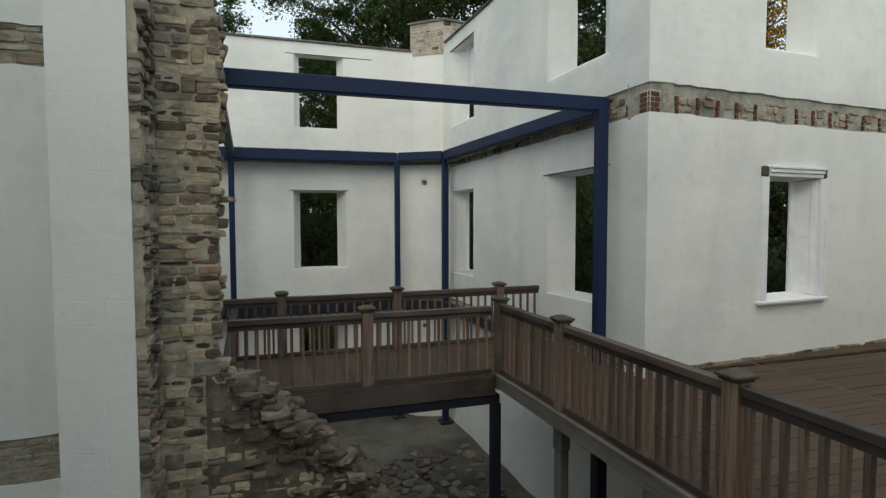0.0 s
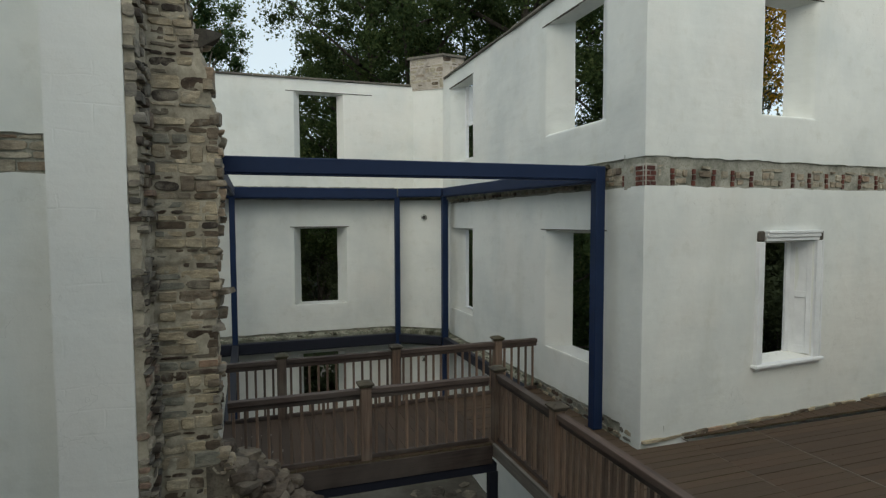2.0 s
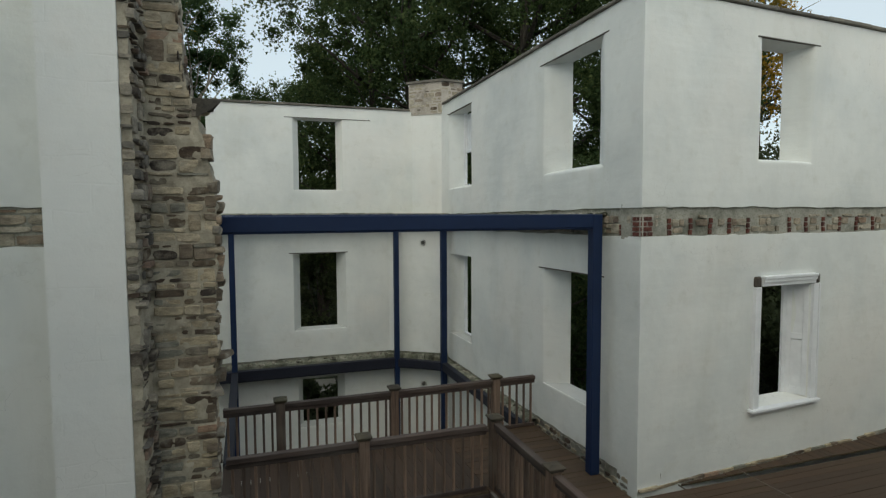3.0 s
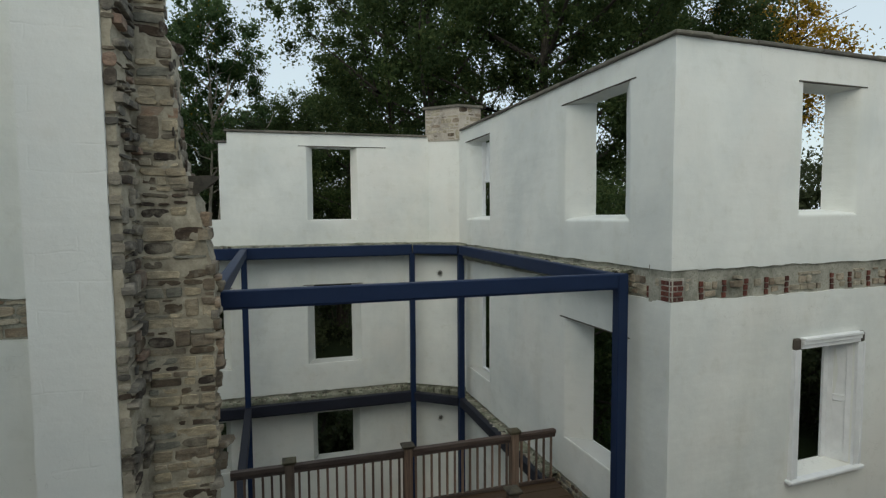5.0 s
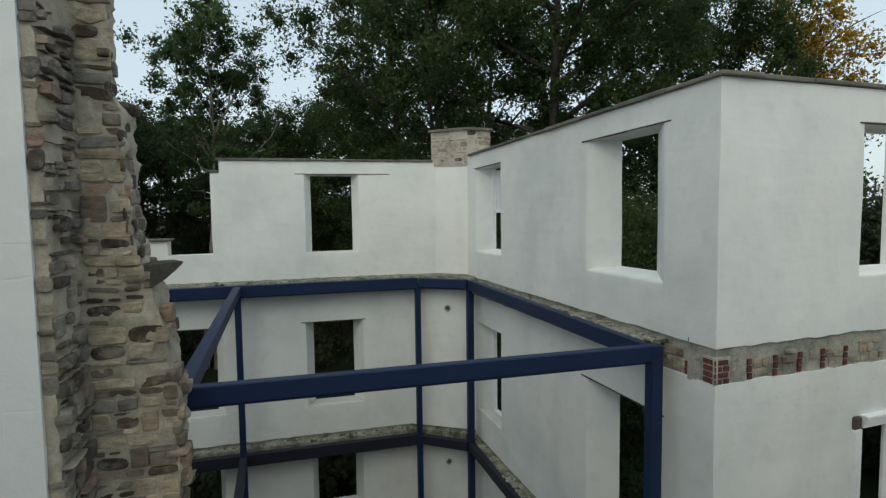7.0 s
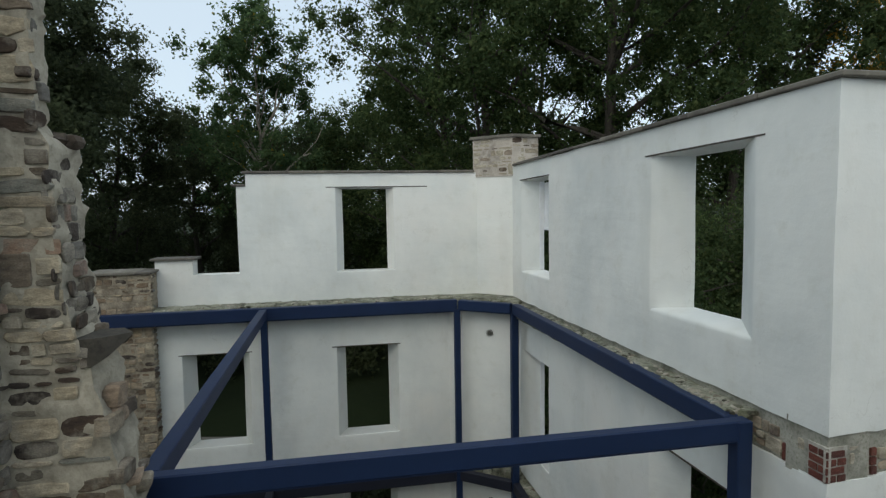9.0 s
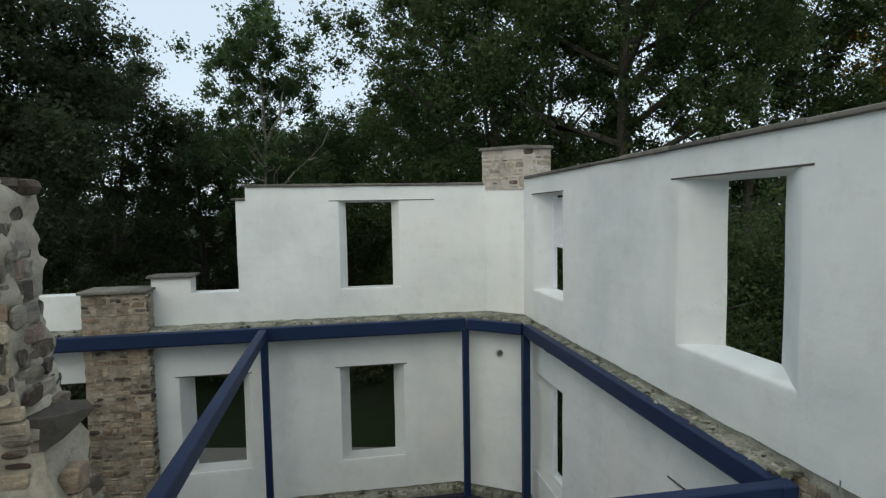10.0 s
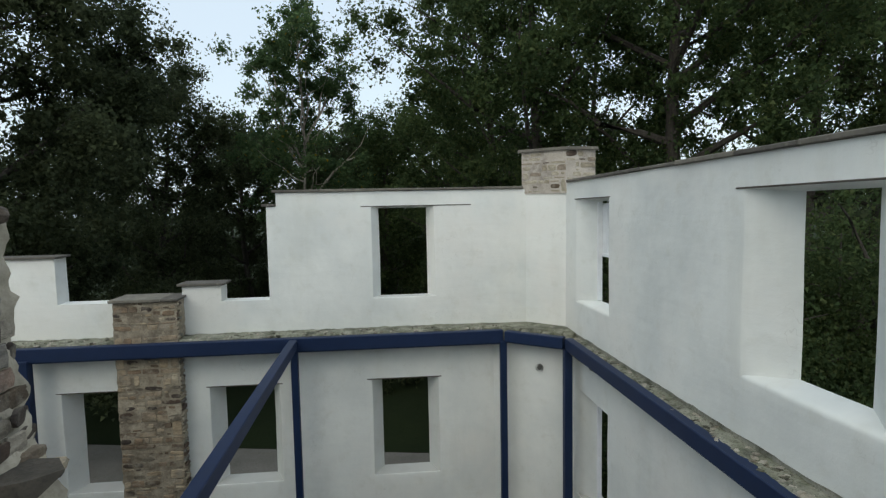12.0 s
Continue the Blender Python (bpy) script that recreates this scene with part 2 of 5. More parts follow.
def leaf_material(name, stops):
    m, nt, b = material(name, 0.75)
    b.inputs["Specular IOR Level"].default_value = 0.12
    rnd = nt.nodes.new("ShaderNodeNewGeometry").outputs["Random Per Island"]
    c = ramp(nt, rnd, stops)
    patch = noise_node(nt, 0.35, 3.0)
    c2 = mix(nt, c.outputs[0], ramp(nt, patch.outputs[0], [(0.35, (0.6, 0.62, 0.6)), (0.65, (1.25, 1.2, 1.1))]).outputs[0], 1.0, "MULTIPLY")
    nt.links.new(c2, b.inputs["Base Color"])
    tr = nt.nodes.new("ShaderNodeBsdfTranslucent")
    nt.links.new(c2, tr.inputs[0])
    mx = nt.nodes.new("ShaderNodeMixShader")
    mx.inputs[0].default_value = 0.5
    nt.links.new(b.outputs[0], mx.inputs[1])
    nt.links.new(tr.outputs[0], mx.inputs[2])
    nt.links.new(mx.outputs[0], nt.nodes["Material Output"].inputs[0])
    return m


M_LEAF = leaf_material("broad_leaf_green", [(0.0, (0.050, 0.080, 0.037)), (0.4, (0.064, 0.101, 0.043)), (0.8, (0.085, 0.126, 0.051)), (1.0, (0.115, 0.142, 0.060))])
M_LEAF_DARK = leaf_material("dark_leaf", [(0.0, (0.056, 0.072, 0.043)), (0.5, (0.072, 0.093, 0.052)), (1.0, (0.096, 0.118, 0.063))])
M_LEAF_LIGHT = leaf_material("sycamore_leaf", [(0.0, (0.070, 0.124, 0.058)), (0.6, (0.095, 0.156, 0.074)), (0.97, (0.125, 0.185, 0.082)), (1.0, (0.30, 0.23, 0.03))])
# gold leaf colour stands in for low sunlight on one treetop
M_LEAF_SUNLIT = leaf_material("sunlit_gold_leaf", [(0.0, (0.24, 0.145, 0.022)), (0.5, (0.55, 0.33, 0.045)), (1.0, (0.19, 0.17, 0.04))])


def bark_material(name, a, c):
    m, nt, b = material(name, 0.9)
    n1 = noise_node(nt, 3.0, 6.0, 0.7, stretch=(3, 3, 0.7))
    k = ramp(nt, n1.outputs[0], [(0.35, a), (0.65, c)])
    nt.links.new(k.outputs[0], b.inputs["Base Color"])
    bump(nt, b, n1.outputs[0], 0.6, 0.05)
    return m


M_BARK = bark_material("dark_bark", (0.032, 0.027, 0.022), (0.070, 0.060, 0.048))
M_BARK_PALE = bark_material("sycamore_bark", (0.13, 0.115, 0.09), (0.40, 0.37, 0.31))


# ---- mesh helpers ----
def finish(bm, name, mat, smooth=None):
    if smooth is not None:
        bmesh.ops.recalc_face_normals(bm, faces=bm.faces[:])
        bm.normal_update()
        for f in bm.faces:
            f.smooth = True
        for e in bm.edges:
            if len(e.link_faces) == 2 and e.calc_face_angle(0) > smooth:
                e.smooth = False
    me = bpy.data.meshes.new(name)
    bm.to_mesh(me)
    bm.free()
    me.materials.append(mat)
    return me


def uneven(bm, amount=0.011):
    """Shifts a mesh by a smooth field that depends on the place alone, so that neighbours stay together."""
    for v in bm.verts:
        q = v.co * 1.15
        v.co += Vector((noise.noise(q), noise.noise(q + Vector((17, 3, 8))), 0.5 * noise.noise(q + Vector((5, 31, 2))))) * amount


def part(name, bm, mat, parent=None, label="", smooth=None):
    ob = new(name, finish(bm, name, mat, smooth))
    if parent is not None:
        ob.parent = parent
    if label:
        ob["label"] = label
    return ob


def thing(name, label, category, group="", kind="", at=(0, 0, 0)):
    ob = new(name)
    ob.location = at
    return tagged(ob, label, category, group, kind)


def box(bm, x0, x1, y0, y1, z0, z1, bevel=0.0, m=None):
    r = bmesh.ops.create_cube(bm, size=1.0)
    vs = r["verts"]
    bmesh.ops.scale(bm, vec=(x1 - x0, y1 - y0, z1 - z0), verts=vs)
    bmesh.ops.translate(bm, vec=((x0 + x1) / 2, (y0 + y1) / 2, (z0 + z1) / 2), verts=vs)
    if m is not None:
        bmesh.ops.transform(bm, matrix=m, verts=vs)
    if bevel:
        es = list({e for v in vs for e in v.link_edges})
        bmesh.ops.bevel(bm, geom=es, offset=bevel, segments=1, affect="EDGES")
    return bm


def box_part(name, dims, mat, parent, bevel=0.006, label="", m=None):
    return part(name, box(bmesh.new(), *dims, bevel=bevel, m=m), mat, parent, label)


def beam_between(a, b, w, h, bevel=0.012):
    """A square steel section from a to b (axis points)."""
    a, b = Vector(a), Vector(b)
    d = b - a
    bm = bmesh.new()
    up = Vector((0, 0, 1)) if abs(d.normalized().z) < 0.9 else Vector((0, 1, 0))
    x = d.normalized()
    y = up.cross(x).normalized()
    z = x.cross(y)
    m = Matrix((x, y, z)).transposed().to_4x4()
    m.translation = a
    box(bm, 0, d.length, -w / 2, w / 2, -h / 2, h / 2, bevel)
    bmesh.ops.transform(bm, matrix=m, verts=bm.verts)
    return bm


def wall_frame(p0, p1, into):
    """Matrix of a wall whose face runs from p0 to p1; local y points into the wall."""
    u = (Vector((*p1, 0)) - Vector((*p0, 0))).normalized()
    v = Vector((-u.y, u.x, 0))
    if v.dot(Vector((*into, 0))) < 0:
        v = -v
    m = Matrix((u, v, Vector((0, 0, 1)))).transposed().to_4x4()
    m.translation = (*p0, 0)
    return m


def wobble(u, z, seed):
    return 0.007 * noise.noise((u * 0.9 + seed, z * 0.9, seed)) + 0.004 * noise.noise((u * 3.1, z * 3.1 + seed, seed))


REBATE = 0.45   # how much wider an opening is on the outer side of the wall


def softness(o):
    """How far the worn edge of an opening is rounded."""
    return o[9] if len(o) > 9 else 0.012


def lay_panel(bm, m, u0, u1, z0, z1, th, openings, seed=0.0, step=0.28, ragged=()):
    """A plastered slab u0..u1, z0..z1 of thickness th, with splayed openings that go through it.
    An opening is (front u0, u1, z0, z1, back u0, u1, z0, z1). The plaster breaks off unevenly at the ragged heights."""
    given, openings = openings, [(o[0] - softness(o), o[1] + softness(o), o[2] - softness(o)) + tuple(o[3:]) for o in openings]
    def stops(a, b, extra):
        n = max(1, round((b - a) / step))
        s = {round(a + (b - a) * i / n, 4) for i in range(n + 1)} | {round(e, 4) for e in extra if a < e < b}
        return sorted(s)
    def outer(o):
        g = REBATE if len(o) > 8 and o[8] < th - 0.01 else 0.0
        return o[4] - g, o[5] + g, o[6] - g * 0.25, o[7] + g * 0.25
    us = stops(u0, u1, [o[i] for o in openings for i in (0, 1)] + [e for o in openings for e in outer(o)[:2]])
    zs = stops(z0, z1, [o[i] for o in openings for i in (2, 3)] + [e for o in openings for e in outer(o)[2:]])
    cache = {}

    def vert(u, v, z):
        key = (round(u, 4), round(v, 4), round(z, 4))
        if key not in cache:
            k = wobble(u, z, seed) if v < th * 0.5 else 0.0
            up = 0.0
            if v == 0 and any(abs(z - e) < 0.002 for e in ragged):
                up = 0.020 * noise.noise((u * 2.3, z, seed)) + 0.016 * noise.noise((u * 8.0, z, seed + 3))
                k += 0.002 + 0.005 * noise.noise((u * 5.0, z, seed + 5))
            cache[key] = bm.verts.new(m @ Vector((u, v + k, z + up)))
        return cache[key]

    def quad(*c):
        vs = [vert(*p) for p in c]
        if len(set(vs)) == 4:
            try:
                bm.faces.new(vs)
            except ValueError:
                pass
    for i in range(len(us) - 1):
        for j in range(len(zs) - 1):
            a, b, c, d = us[i], us[i + 1], zs[j], zs[j + 1]
            mu, mz = (a + b) / 2, (c + d) / 2
            if not any(o[0] < mu < o[1] and o[2] < mz < o[3] for o in openings):
                quad((a, 0, c), (b, 0, c), (b, 0, d), (a, 0, d))
            if not any(k[0] < mu < k[1] and k[2] < mz < k[3] for k in map(outer, openings)):
                quad((a, th, c), (a, th, d), (b, th, d), (b, th, c))
    for i in range(len(us) - 1):
        a, b = us[i], us[i + 1]
        quad((a, 0, z0), (a, th, z0), (b, th, z0), (b, 0, z0))
        quad((a, 0, z1), (b, 0, z1), (b, th, z1), (a, th, z1))
    for j in range(len(zs) - 1):
        a, b = zs[j], zs[j + 1]
        quad((u0, 0, a), (u0, 0, b), (u0, th, b), (u0, th, a))
        quad((u1, 0, a), (u1, th, a), (u1, th, b), (u1, 0, b))
    for o in given:
        depth = o[8] if len(o) > 8 else th
        q = softness(o)
        levels = []
        for f, v, side, drop in ((0.0, 0.0, q, q), (0.0, 0.10 * q, 0.45 * q, 0.50 * q), (0.0, 0.30 * q, 0.05 * q, 0.20 * q), (0.7 * q / depth, 0.75 * q, 0.0, 0.05 * q), (1.5 * q / depth, 1.5 * q, 0.0, 0.0), (1.0, depth, 0.0, 0.0)):
            e = [o[k] + (o[k + 4] - o[k]) * f for k in range(4)]
            levels.append((v, (e[0] - side, e[1] + side, e[2] - drop, e[3])))
        if depth < th - 0.01:
            levels += [(depth + 0.01, outer(o)), (th, outer(o))]
        # the rim is divided where the wall face is, so that the two meet without gaps
        f0 = levels[0][1]
        tu = [(u - f0[0]) / (f0[1] - f0[0]) for u in us if f0[0] - 1e-4 < u < f0[1] + 1e-4]
        tz = [(z - f0[2]) / (f0[3] - f0[2]) for z in zs if f0[2] - 1e-4 < z < f0[3] + 1e-4]
        around = [(t, 0.0) for t in tu[:-1]] + [(1.0, t) for t in tz[:-1]] + [(t, 1.0) for t in tu[:0:-1]] + [(0.0, t) for t in tz[:0:-1]]
        rings = [[vert(e[0] + (e[1] - e[0]) * a, v, e[2] + (e[3] - e[2]) * c) for a, c in around] for v, e in levels]
        n = len(around)
        for r0, r1 in zip(rings, rings[1:]):
            for k in range(n):
                vs = [r0[k], r0[(k + 1) % n], r1[(k + 1) % n], r1[k]]
                if len(set(vs)) == 4:
                    try:
                        bm.faces.new(vs)
                    except ValueError:
                        pass


def stone_mesh(rng, name, mat):
    """One split stone: unit width x and height z, flat face towards -y, bedded at y = 0."""
    bm = bmesh.new()
    j = lambda s: rng.uniform(-s, s)
    round_lo = rng.choice((0.74, 0.84, 0.92))
    base = []
    for x, z in ((-0.5, -0.5), (0.0, -0.5), (0.5, -0.5), (0.5, 0.0), (0.5, 0.5), (0.0, 0.5), (-0.5, 0.5), (-0.5, 0.0)):
        corner = x != 0 and z != 0
        k = rng.uniform(round_lo, 0.97) if corner else 1.0
        base.append((x * k + j(0.035), z * k + j(0.06)))
    tilt = (j(0.25), j(0.25))
    rings = []
    for y, s in ((0.6, 1.0), (-0.70, 1.0), (-1.0, 0.90)):
        rings.append([bm.verts.new((x * s + (j(0.015) if y < -0.5 else 0), y + (x * tilt[0] + z * tilt[1] + j(0.08)) * (y < -0.5), z * s)) for x, z in base])
    n = len(base)
    for r0, r1 in zip(rings, rings[1:]):
        for i in range(n):
            bm.faces.new((r0[i], r0[(i + 1) % n], r1[(i + 1) % n], r1[i]))
    mid = bm.verts.new((j(0.15), -1.08 + j(0.1), j(0.15)))
    for i in range(n):
        bm.faces.new((rings[-1][i], rings[-1][(i + 1) % n], mid))
    return finish(bm, name, mat, 0.45)


def slab_mesh(rng, name, mat):
    """One flat bedded slab: angular outline, unit width x and height z, split face towards -y."""
    bm = bmesh.new()
    j = lambda s: rng.uniform(-s, s)
    lens = rng.random() < 0.35
    base = []
    for sx, sz in ((-1, -1), (1, -1), (1, 1), (-1, 1)):
        cx, cz = rng.uniform(0.03, 0.14), rng.uniform(0.08, 0.28)
        if lens and sx == 1:
            cx, cz = rng.uniform(0.15, 0.35), rng.uniform(0.25, 0.42)
        a = (sx * (0.5 - cx) + j(0.02), sz * (0.5 + j(0.04)))
        k = (sx * (0.5 - cx * 0.28), sz * (0.5 - cz * 0.30))
        d = (sx * (0.5 + j(0.015)), sz * (0.5 - cz))
        base += [d, k, a] if sx * sz > 0 else [a, k, d]
    base.sort(key=lambda p: math.atan2(p[1], p[0]))
    base.insert(0, base.pop())
    tilt = (j(0.3), j(0.3))
    rings = []
    for y, s in ((0.6, 1.0), (-0.72, 1.0), (-1.0, 0.94)):
        rings.append([bm.verts.new((x * s + (j(0.012) if y < -0.5 else 0), y + (x * tilt[0] + z * tilt[1] + j(0.12)) * (y < -0.5), z * s)) for x, z in base])
    n = len(base)
    for r0, r1 in zip(rings, rings[1:]):
        for i in range(n):
            bm.faces.new((r0[i], r0[(i + 1) % n], r1[(i + 1) % n], r1[i]))
    mid = [bm.verts.new((x, -1.03 + j(0.10), j(0.1))) for x in (-0.2, 0.2)]
    for i in range(n):
        a, d = rings[-1][i], rings[-1][(i + 1) % n]
        ma, md = mid[a.co.x > 0], mid[d.co.x > 0]
        if ma is md:
            bm.faces.new((a, d, ma))
        else:
            bm.faces.new((a, d, md, ma))
    return finish(bm, name, mat, 0.5)


def lens_mesh(rng, name, mat):
    """One thin worn stone with pointed or rounded ends, split face towards -y."""
    bm = bmesh.new()
    j = lambda s: rng.uniform(-s, s)
    n = 12
    fat = (rng.uniform(0.35, 0.9), rng.uniform(0.35, 0.9))
    skew = j(0.18)
    base = []
    for i in range(n):
        a = 2 * math.pi * i / n
        ca, sa = math.cos(a), math.sin(a)
        p = fat[ca > 0]
        x = 0.5 * math.copysign(abs(ca) ** 0.75, ca)
        z = 0.5 * math.copysign(abs(sa) ** p, sa)
        base.append((x + j(0.015), z + skew * x + j(0.035)))
    tilt = (j(0.25), j(0.3))
    rings = []
    for y, q in ((0.6, 1.0), (-0.62, 1.0), (-0.88, 0.95), (-1.0, 0.80)):
        rings.append([bm.verts.new((x * q, y + (x * tilt[0] + z * tilt[1] + j(0.08)) * (y < -0.5), z * q)) for x, z in base])
    for r0, r1 in zip(rings, rings[1:]):
        for i in range(n):
            bm.faces.new((r0[i], r0[(i + 1) % n], r1[(i + 1) % n], r1[i]))
    mid = bm.verts.new((j(0.1), -1.04 + j(0.08), j(0.1)))
    for i in range(n):
        bm.faces.new((rings[-1][i], rings[-1][(i + 1) % n], mid))
    return finish(bm, name, mat, 0.6)


def block_rubble(rng, u0, u1, z0, z1, gap=0.030, keep=0.9):
    """Rubble of unlike stones: large blocks, slabs and thin lenses, bedded in broad mortar."""
    out = []

    def lay(a, b, c, d):
        w, h = b - a, d - c
        if w < 0.08 or h < 0.045:
            return
        if h > 0.30 or (h > 0.15 and rng.random() < 0.62):
            k = c + h * rng.choice((rng.uniform(0.26, 0.40), rng.uniform(0.55, 0.72)))
            if w > 0.30 and rng.random() < 0.75:
                v = a + w * rng.uniform(0.34, 0.66)
                lay(a, v, c, k + h * rng.uniform(-0.07, 0.07))
                lay(v, b, c, k)
                lay(a, b, k, d)
            else:
                lay(a, b, c, k)
                lay(a, b, k, d)
        elif w > 0.40 or (w > 0.24 and w > 2.6 * h and rng.random() < 0.4) or (w > 0.3 and h > 0.14):
            v = a + w * rng.uniform(0.34, 0.66)
            lay(a, v, c, d)
            lay(v, b, c, d)
        elif rng.random() < keep:
            g = gap * rng.uniform(0.5, 1.5)
            out.append(((a + b) / 2 + rng.uniform(-0.012, 0.012), (c + d) / 2, w - g * rng.uniform(0.5, 1.3), h - g * rng.uniform(0.7, 1.1)))
    z = z0
    while z < z1 - 0.03:
        h = min(rng.uniform(0.20, 0.55), z1 - z)
        lay(u0, u1, z, z + h)
        z += h
    return out


def slab_material(name, stops, source="object", smear=(0.33, 0.29, 0.23)):
    """Bedded building stone: colour by piece, streaks along the bed, lime smears."""
    m, nt, bs = material(name, 0.88)
    g = nt.nodes.new("ShaderNodeNewGeometry")
    src = nt.nodes.new("ShaderNodeObjectInfo").outputs["Random"] if source == "object" else g.outputs["Random Per Island"]
    c = ramp(nt, src, stops)
    c.color_ramp.interpolation = "CONSTANT"

    def field(scale, detail, stretch):
        mp = nt.nodes.new("ShaderNodeMapping")
        mp.inputs["Scale"].default_value = stretch
        nt.links.new(g.outputs["Position"], mp.inputs[0])
        n = nt.nodes.new("ShaderNodeTexNoise")
        n.inputs["Scale"].default_value = scale
        n.inputs["Detail"].default_value = detail
        n.inputs["Roughness"].default_value = 0.65
        nt.links.new(mp.outputs[0], n.inputs["Vector"])
        return n.outputs[0]
    beds = field(7.0, 6.0, (1, 1, 2.4))
    blot = field(5.0, 4.0, (1, 1, 1))
    grit = field(70.0, 3.0, (1, 1, 1.6))
    c2 = mix(nt, c.outputs[0], ramp(nt, beds, [(0.32, (0.42, 0.38, 0.34)), (0.68, (1.4, 1.33, 1.24))]).outputs[0], 0.8, "MULTIPLY")
    c3 = mix(nt, c2, smear, ramp(nt, blot, [(0.50, (0, 0, 0)), (0.68, (0.75, 0.75, 0.75))]).outputs[0])
    c4 = mix(nt, c3, ramp(nt, grit, [(0.3, (0.72, 0.72, 0.72)), (0.7, (1.25, 1.25, 1.25))]).outputs[0], 0.7, "MULTIPLY")
    stain = field(2.3, 5.0, (1, 1, 1))
    c5 = mix(nt, c4, (0.055, 0.050, 0.042), ramp(nt, stain, [(0.54, (0, 0, 0)), (0.74, (0.60, 0.60, 0.60))]).outputs[0])
    nt.links.new(c5, bs.inputs["Base Color"])
    k = bump(nt, bs, beds, 0.55, 0.025)
    bump(nt, bs, grit, 0.5, 0.006, k)
    return m


SLAB_STOPS = [(0.0, (0.115, 0.088, 0.065)), (0.09, (0.48, 0.415, 0.305)), (0.28, (0.37, 0.315, 0.235)), (0.42, (0.54, 0.475, 0.36)),
              (0.56, (0.24, 0.24, 0.21)), (0.68, (0.44, 0.375, 0.275)), (0.80, (0.21, 0.17, 0.13)), (0.86, (0.50, 0.44, 0.34)), (0.96, (0.36, 0.245, 0.18))]
LENS_STOPS = [(0.0, (0.075, 0.052, 0.038)), (0.34, (0.115, 0.088, 0.062)), (0.6, (0.055, 0.043, 0.036)), (0.8, (0.17, 0.15, 0.12))]
# darker palette for tumbled stones, with the pit's shade put into it
TUMBLED_SHADED_STOPS = [(0.0, (0.105, 0.082, 0.064)), (0.25, (0.145, 0.120, 0.096)), (0.5, (0.075, 0.058, 0.046)), (0.72, (0.21, 0.18, 0.145)), (0.84, (0.12, 0.102, 0.085))]
M_SLABSTONE = slab_material("bedded_rubble_stone", SLAB_STOPS)
M_SLABSTONE_J = slab_material("bedded_rubble_stone_small", SLAB_STOPS, "island")
M_LEDGESTONE = slab_material("mossy_ledge_stone", [(0.0, (0.10, 0.105, 0.075)), (0.3, (0.29, 0.28, 0.24)), (0.55, (0.055, 0.055, 0.04)), (0.75, (0.38, 0.37, 0.33))], "island")
# weathered end stones, with the shade of the broken end also in the colour
M_END = slab_material("shaded_weathered_end_stone", [(0.0, (0.17, 0.138, 0.105)), (0.2, (0.29, 0.245, 0.185)), (0.42, (0.40, 0.345, 0.26)), (0.6, (0.105, 0.082, 0.064)), (0.72, (0.24, 0.22, 0.19)), (0.84, (0.35, 0.265, 0.195))])
# grey, darker stone: the pilaster's shade on the strip put into the colour
M_GREY_SHADED = slab_material("shaded_grey_stone", [(0.0, (0.105, 0.100, 0.092)), (0.22, (0.19, 0.18, 0.162)), (0.45, (0.27, 0.25, 0.215)), (0.62, (0.075, 0.062, 0.052)), (0.76, (0.34, 0.31, 0.26)), (0.88, (0.27, 0.19, 0.15))])
M_DARKSLAB = mortar_material("dark_slab_stone", (0.060, 0.052, 0.042), (0.090, 0.079, 0.062), (0.045, 0.040, 0.033))
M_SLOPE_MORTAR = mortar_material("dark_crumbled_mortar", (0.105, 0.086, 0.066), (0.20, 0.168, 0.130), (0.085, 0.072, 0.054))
M_TUMBLED_SHADED = slab_material("shaded_tumbled_stone", TUMBLED_SHADED_STOPS, "island", (0.155, 0.132, 0.108))
M_LENS = slab_material("dark_brown_bedded_stone", LENS_STOPS)
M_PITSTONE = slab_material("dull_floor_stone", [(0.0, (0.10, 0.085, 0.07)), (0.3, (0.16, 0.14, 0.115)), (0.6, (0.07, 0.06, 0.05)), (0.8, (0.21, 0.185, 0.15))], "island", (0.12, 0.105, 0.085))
M_PIER_MORTAR = mortar_material("sandy_lime_mortar", (0.37, 0.325, 0.25), (0.50, 0.445, 0.35), (0.33, 0.29, 0.22))
_rs = random.Random(5)
SLABS = [slab_mesh(_rs, "stone", M_SLABSTONE) for _ in range(12)] + [stone_mesh(_rs, "stone", M_SLABSTONE) for _ in range(10)]
STRIPS = [stone_mesh(_rs, "stone", M_GREY_SHADED) for _ in range(6)] + [lens_mesh(_rs, "stone", M_GREY_SHADED) for _ in range(4)]
LENSES = [lens_mesh(_rs, "stone", M_LENS) for _ in range(10)]
ENDS = [slab_mesh(_rs, "stone", M_END) for _ in range(2)] + [stone_mesh(_rs, "stone", M_END) for _ in range(5)] + [lens_mesh(_rs, "stone", M_END) for _ in range(6)]
_rs = random.Random(6)
M_STONE_TAN = slab_material("tan_rubble_stone", [(0.0, (0.36, 0.29, 0.205)), (0.25, (0.42, 0.35, 0.26)), (0.45, (0.17, 0.13, 0.095)), (0.6, (0.33, 0.27, 0.20)), (0.75, (0.25, 0.185, 0.13)), (0.88, (0.45, 0.40, 0.31))])
STONES_FAR = [stone_mesh(_rs, "stone", M_STONE_TAN) for _ in range(6)] + [slab_mesh(_rs, "stone", M_STONE_TAN) for _ in range(4)]
FAR_LENSES = [lens_mesh(_rs, "stone", M_LENS) for _ in range(4)]
M_FAR_MORTAR = mortar_material("stained_tan_mortar", (0.20, 0.165, 0.12), (0.42, 0.365, 0.28), (0.17, 0.13, 0.095))
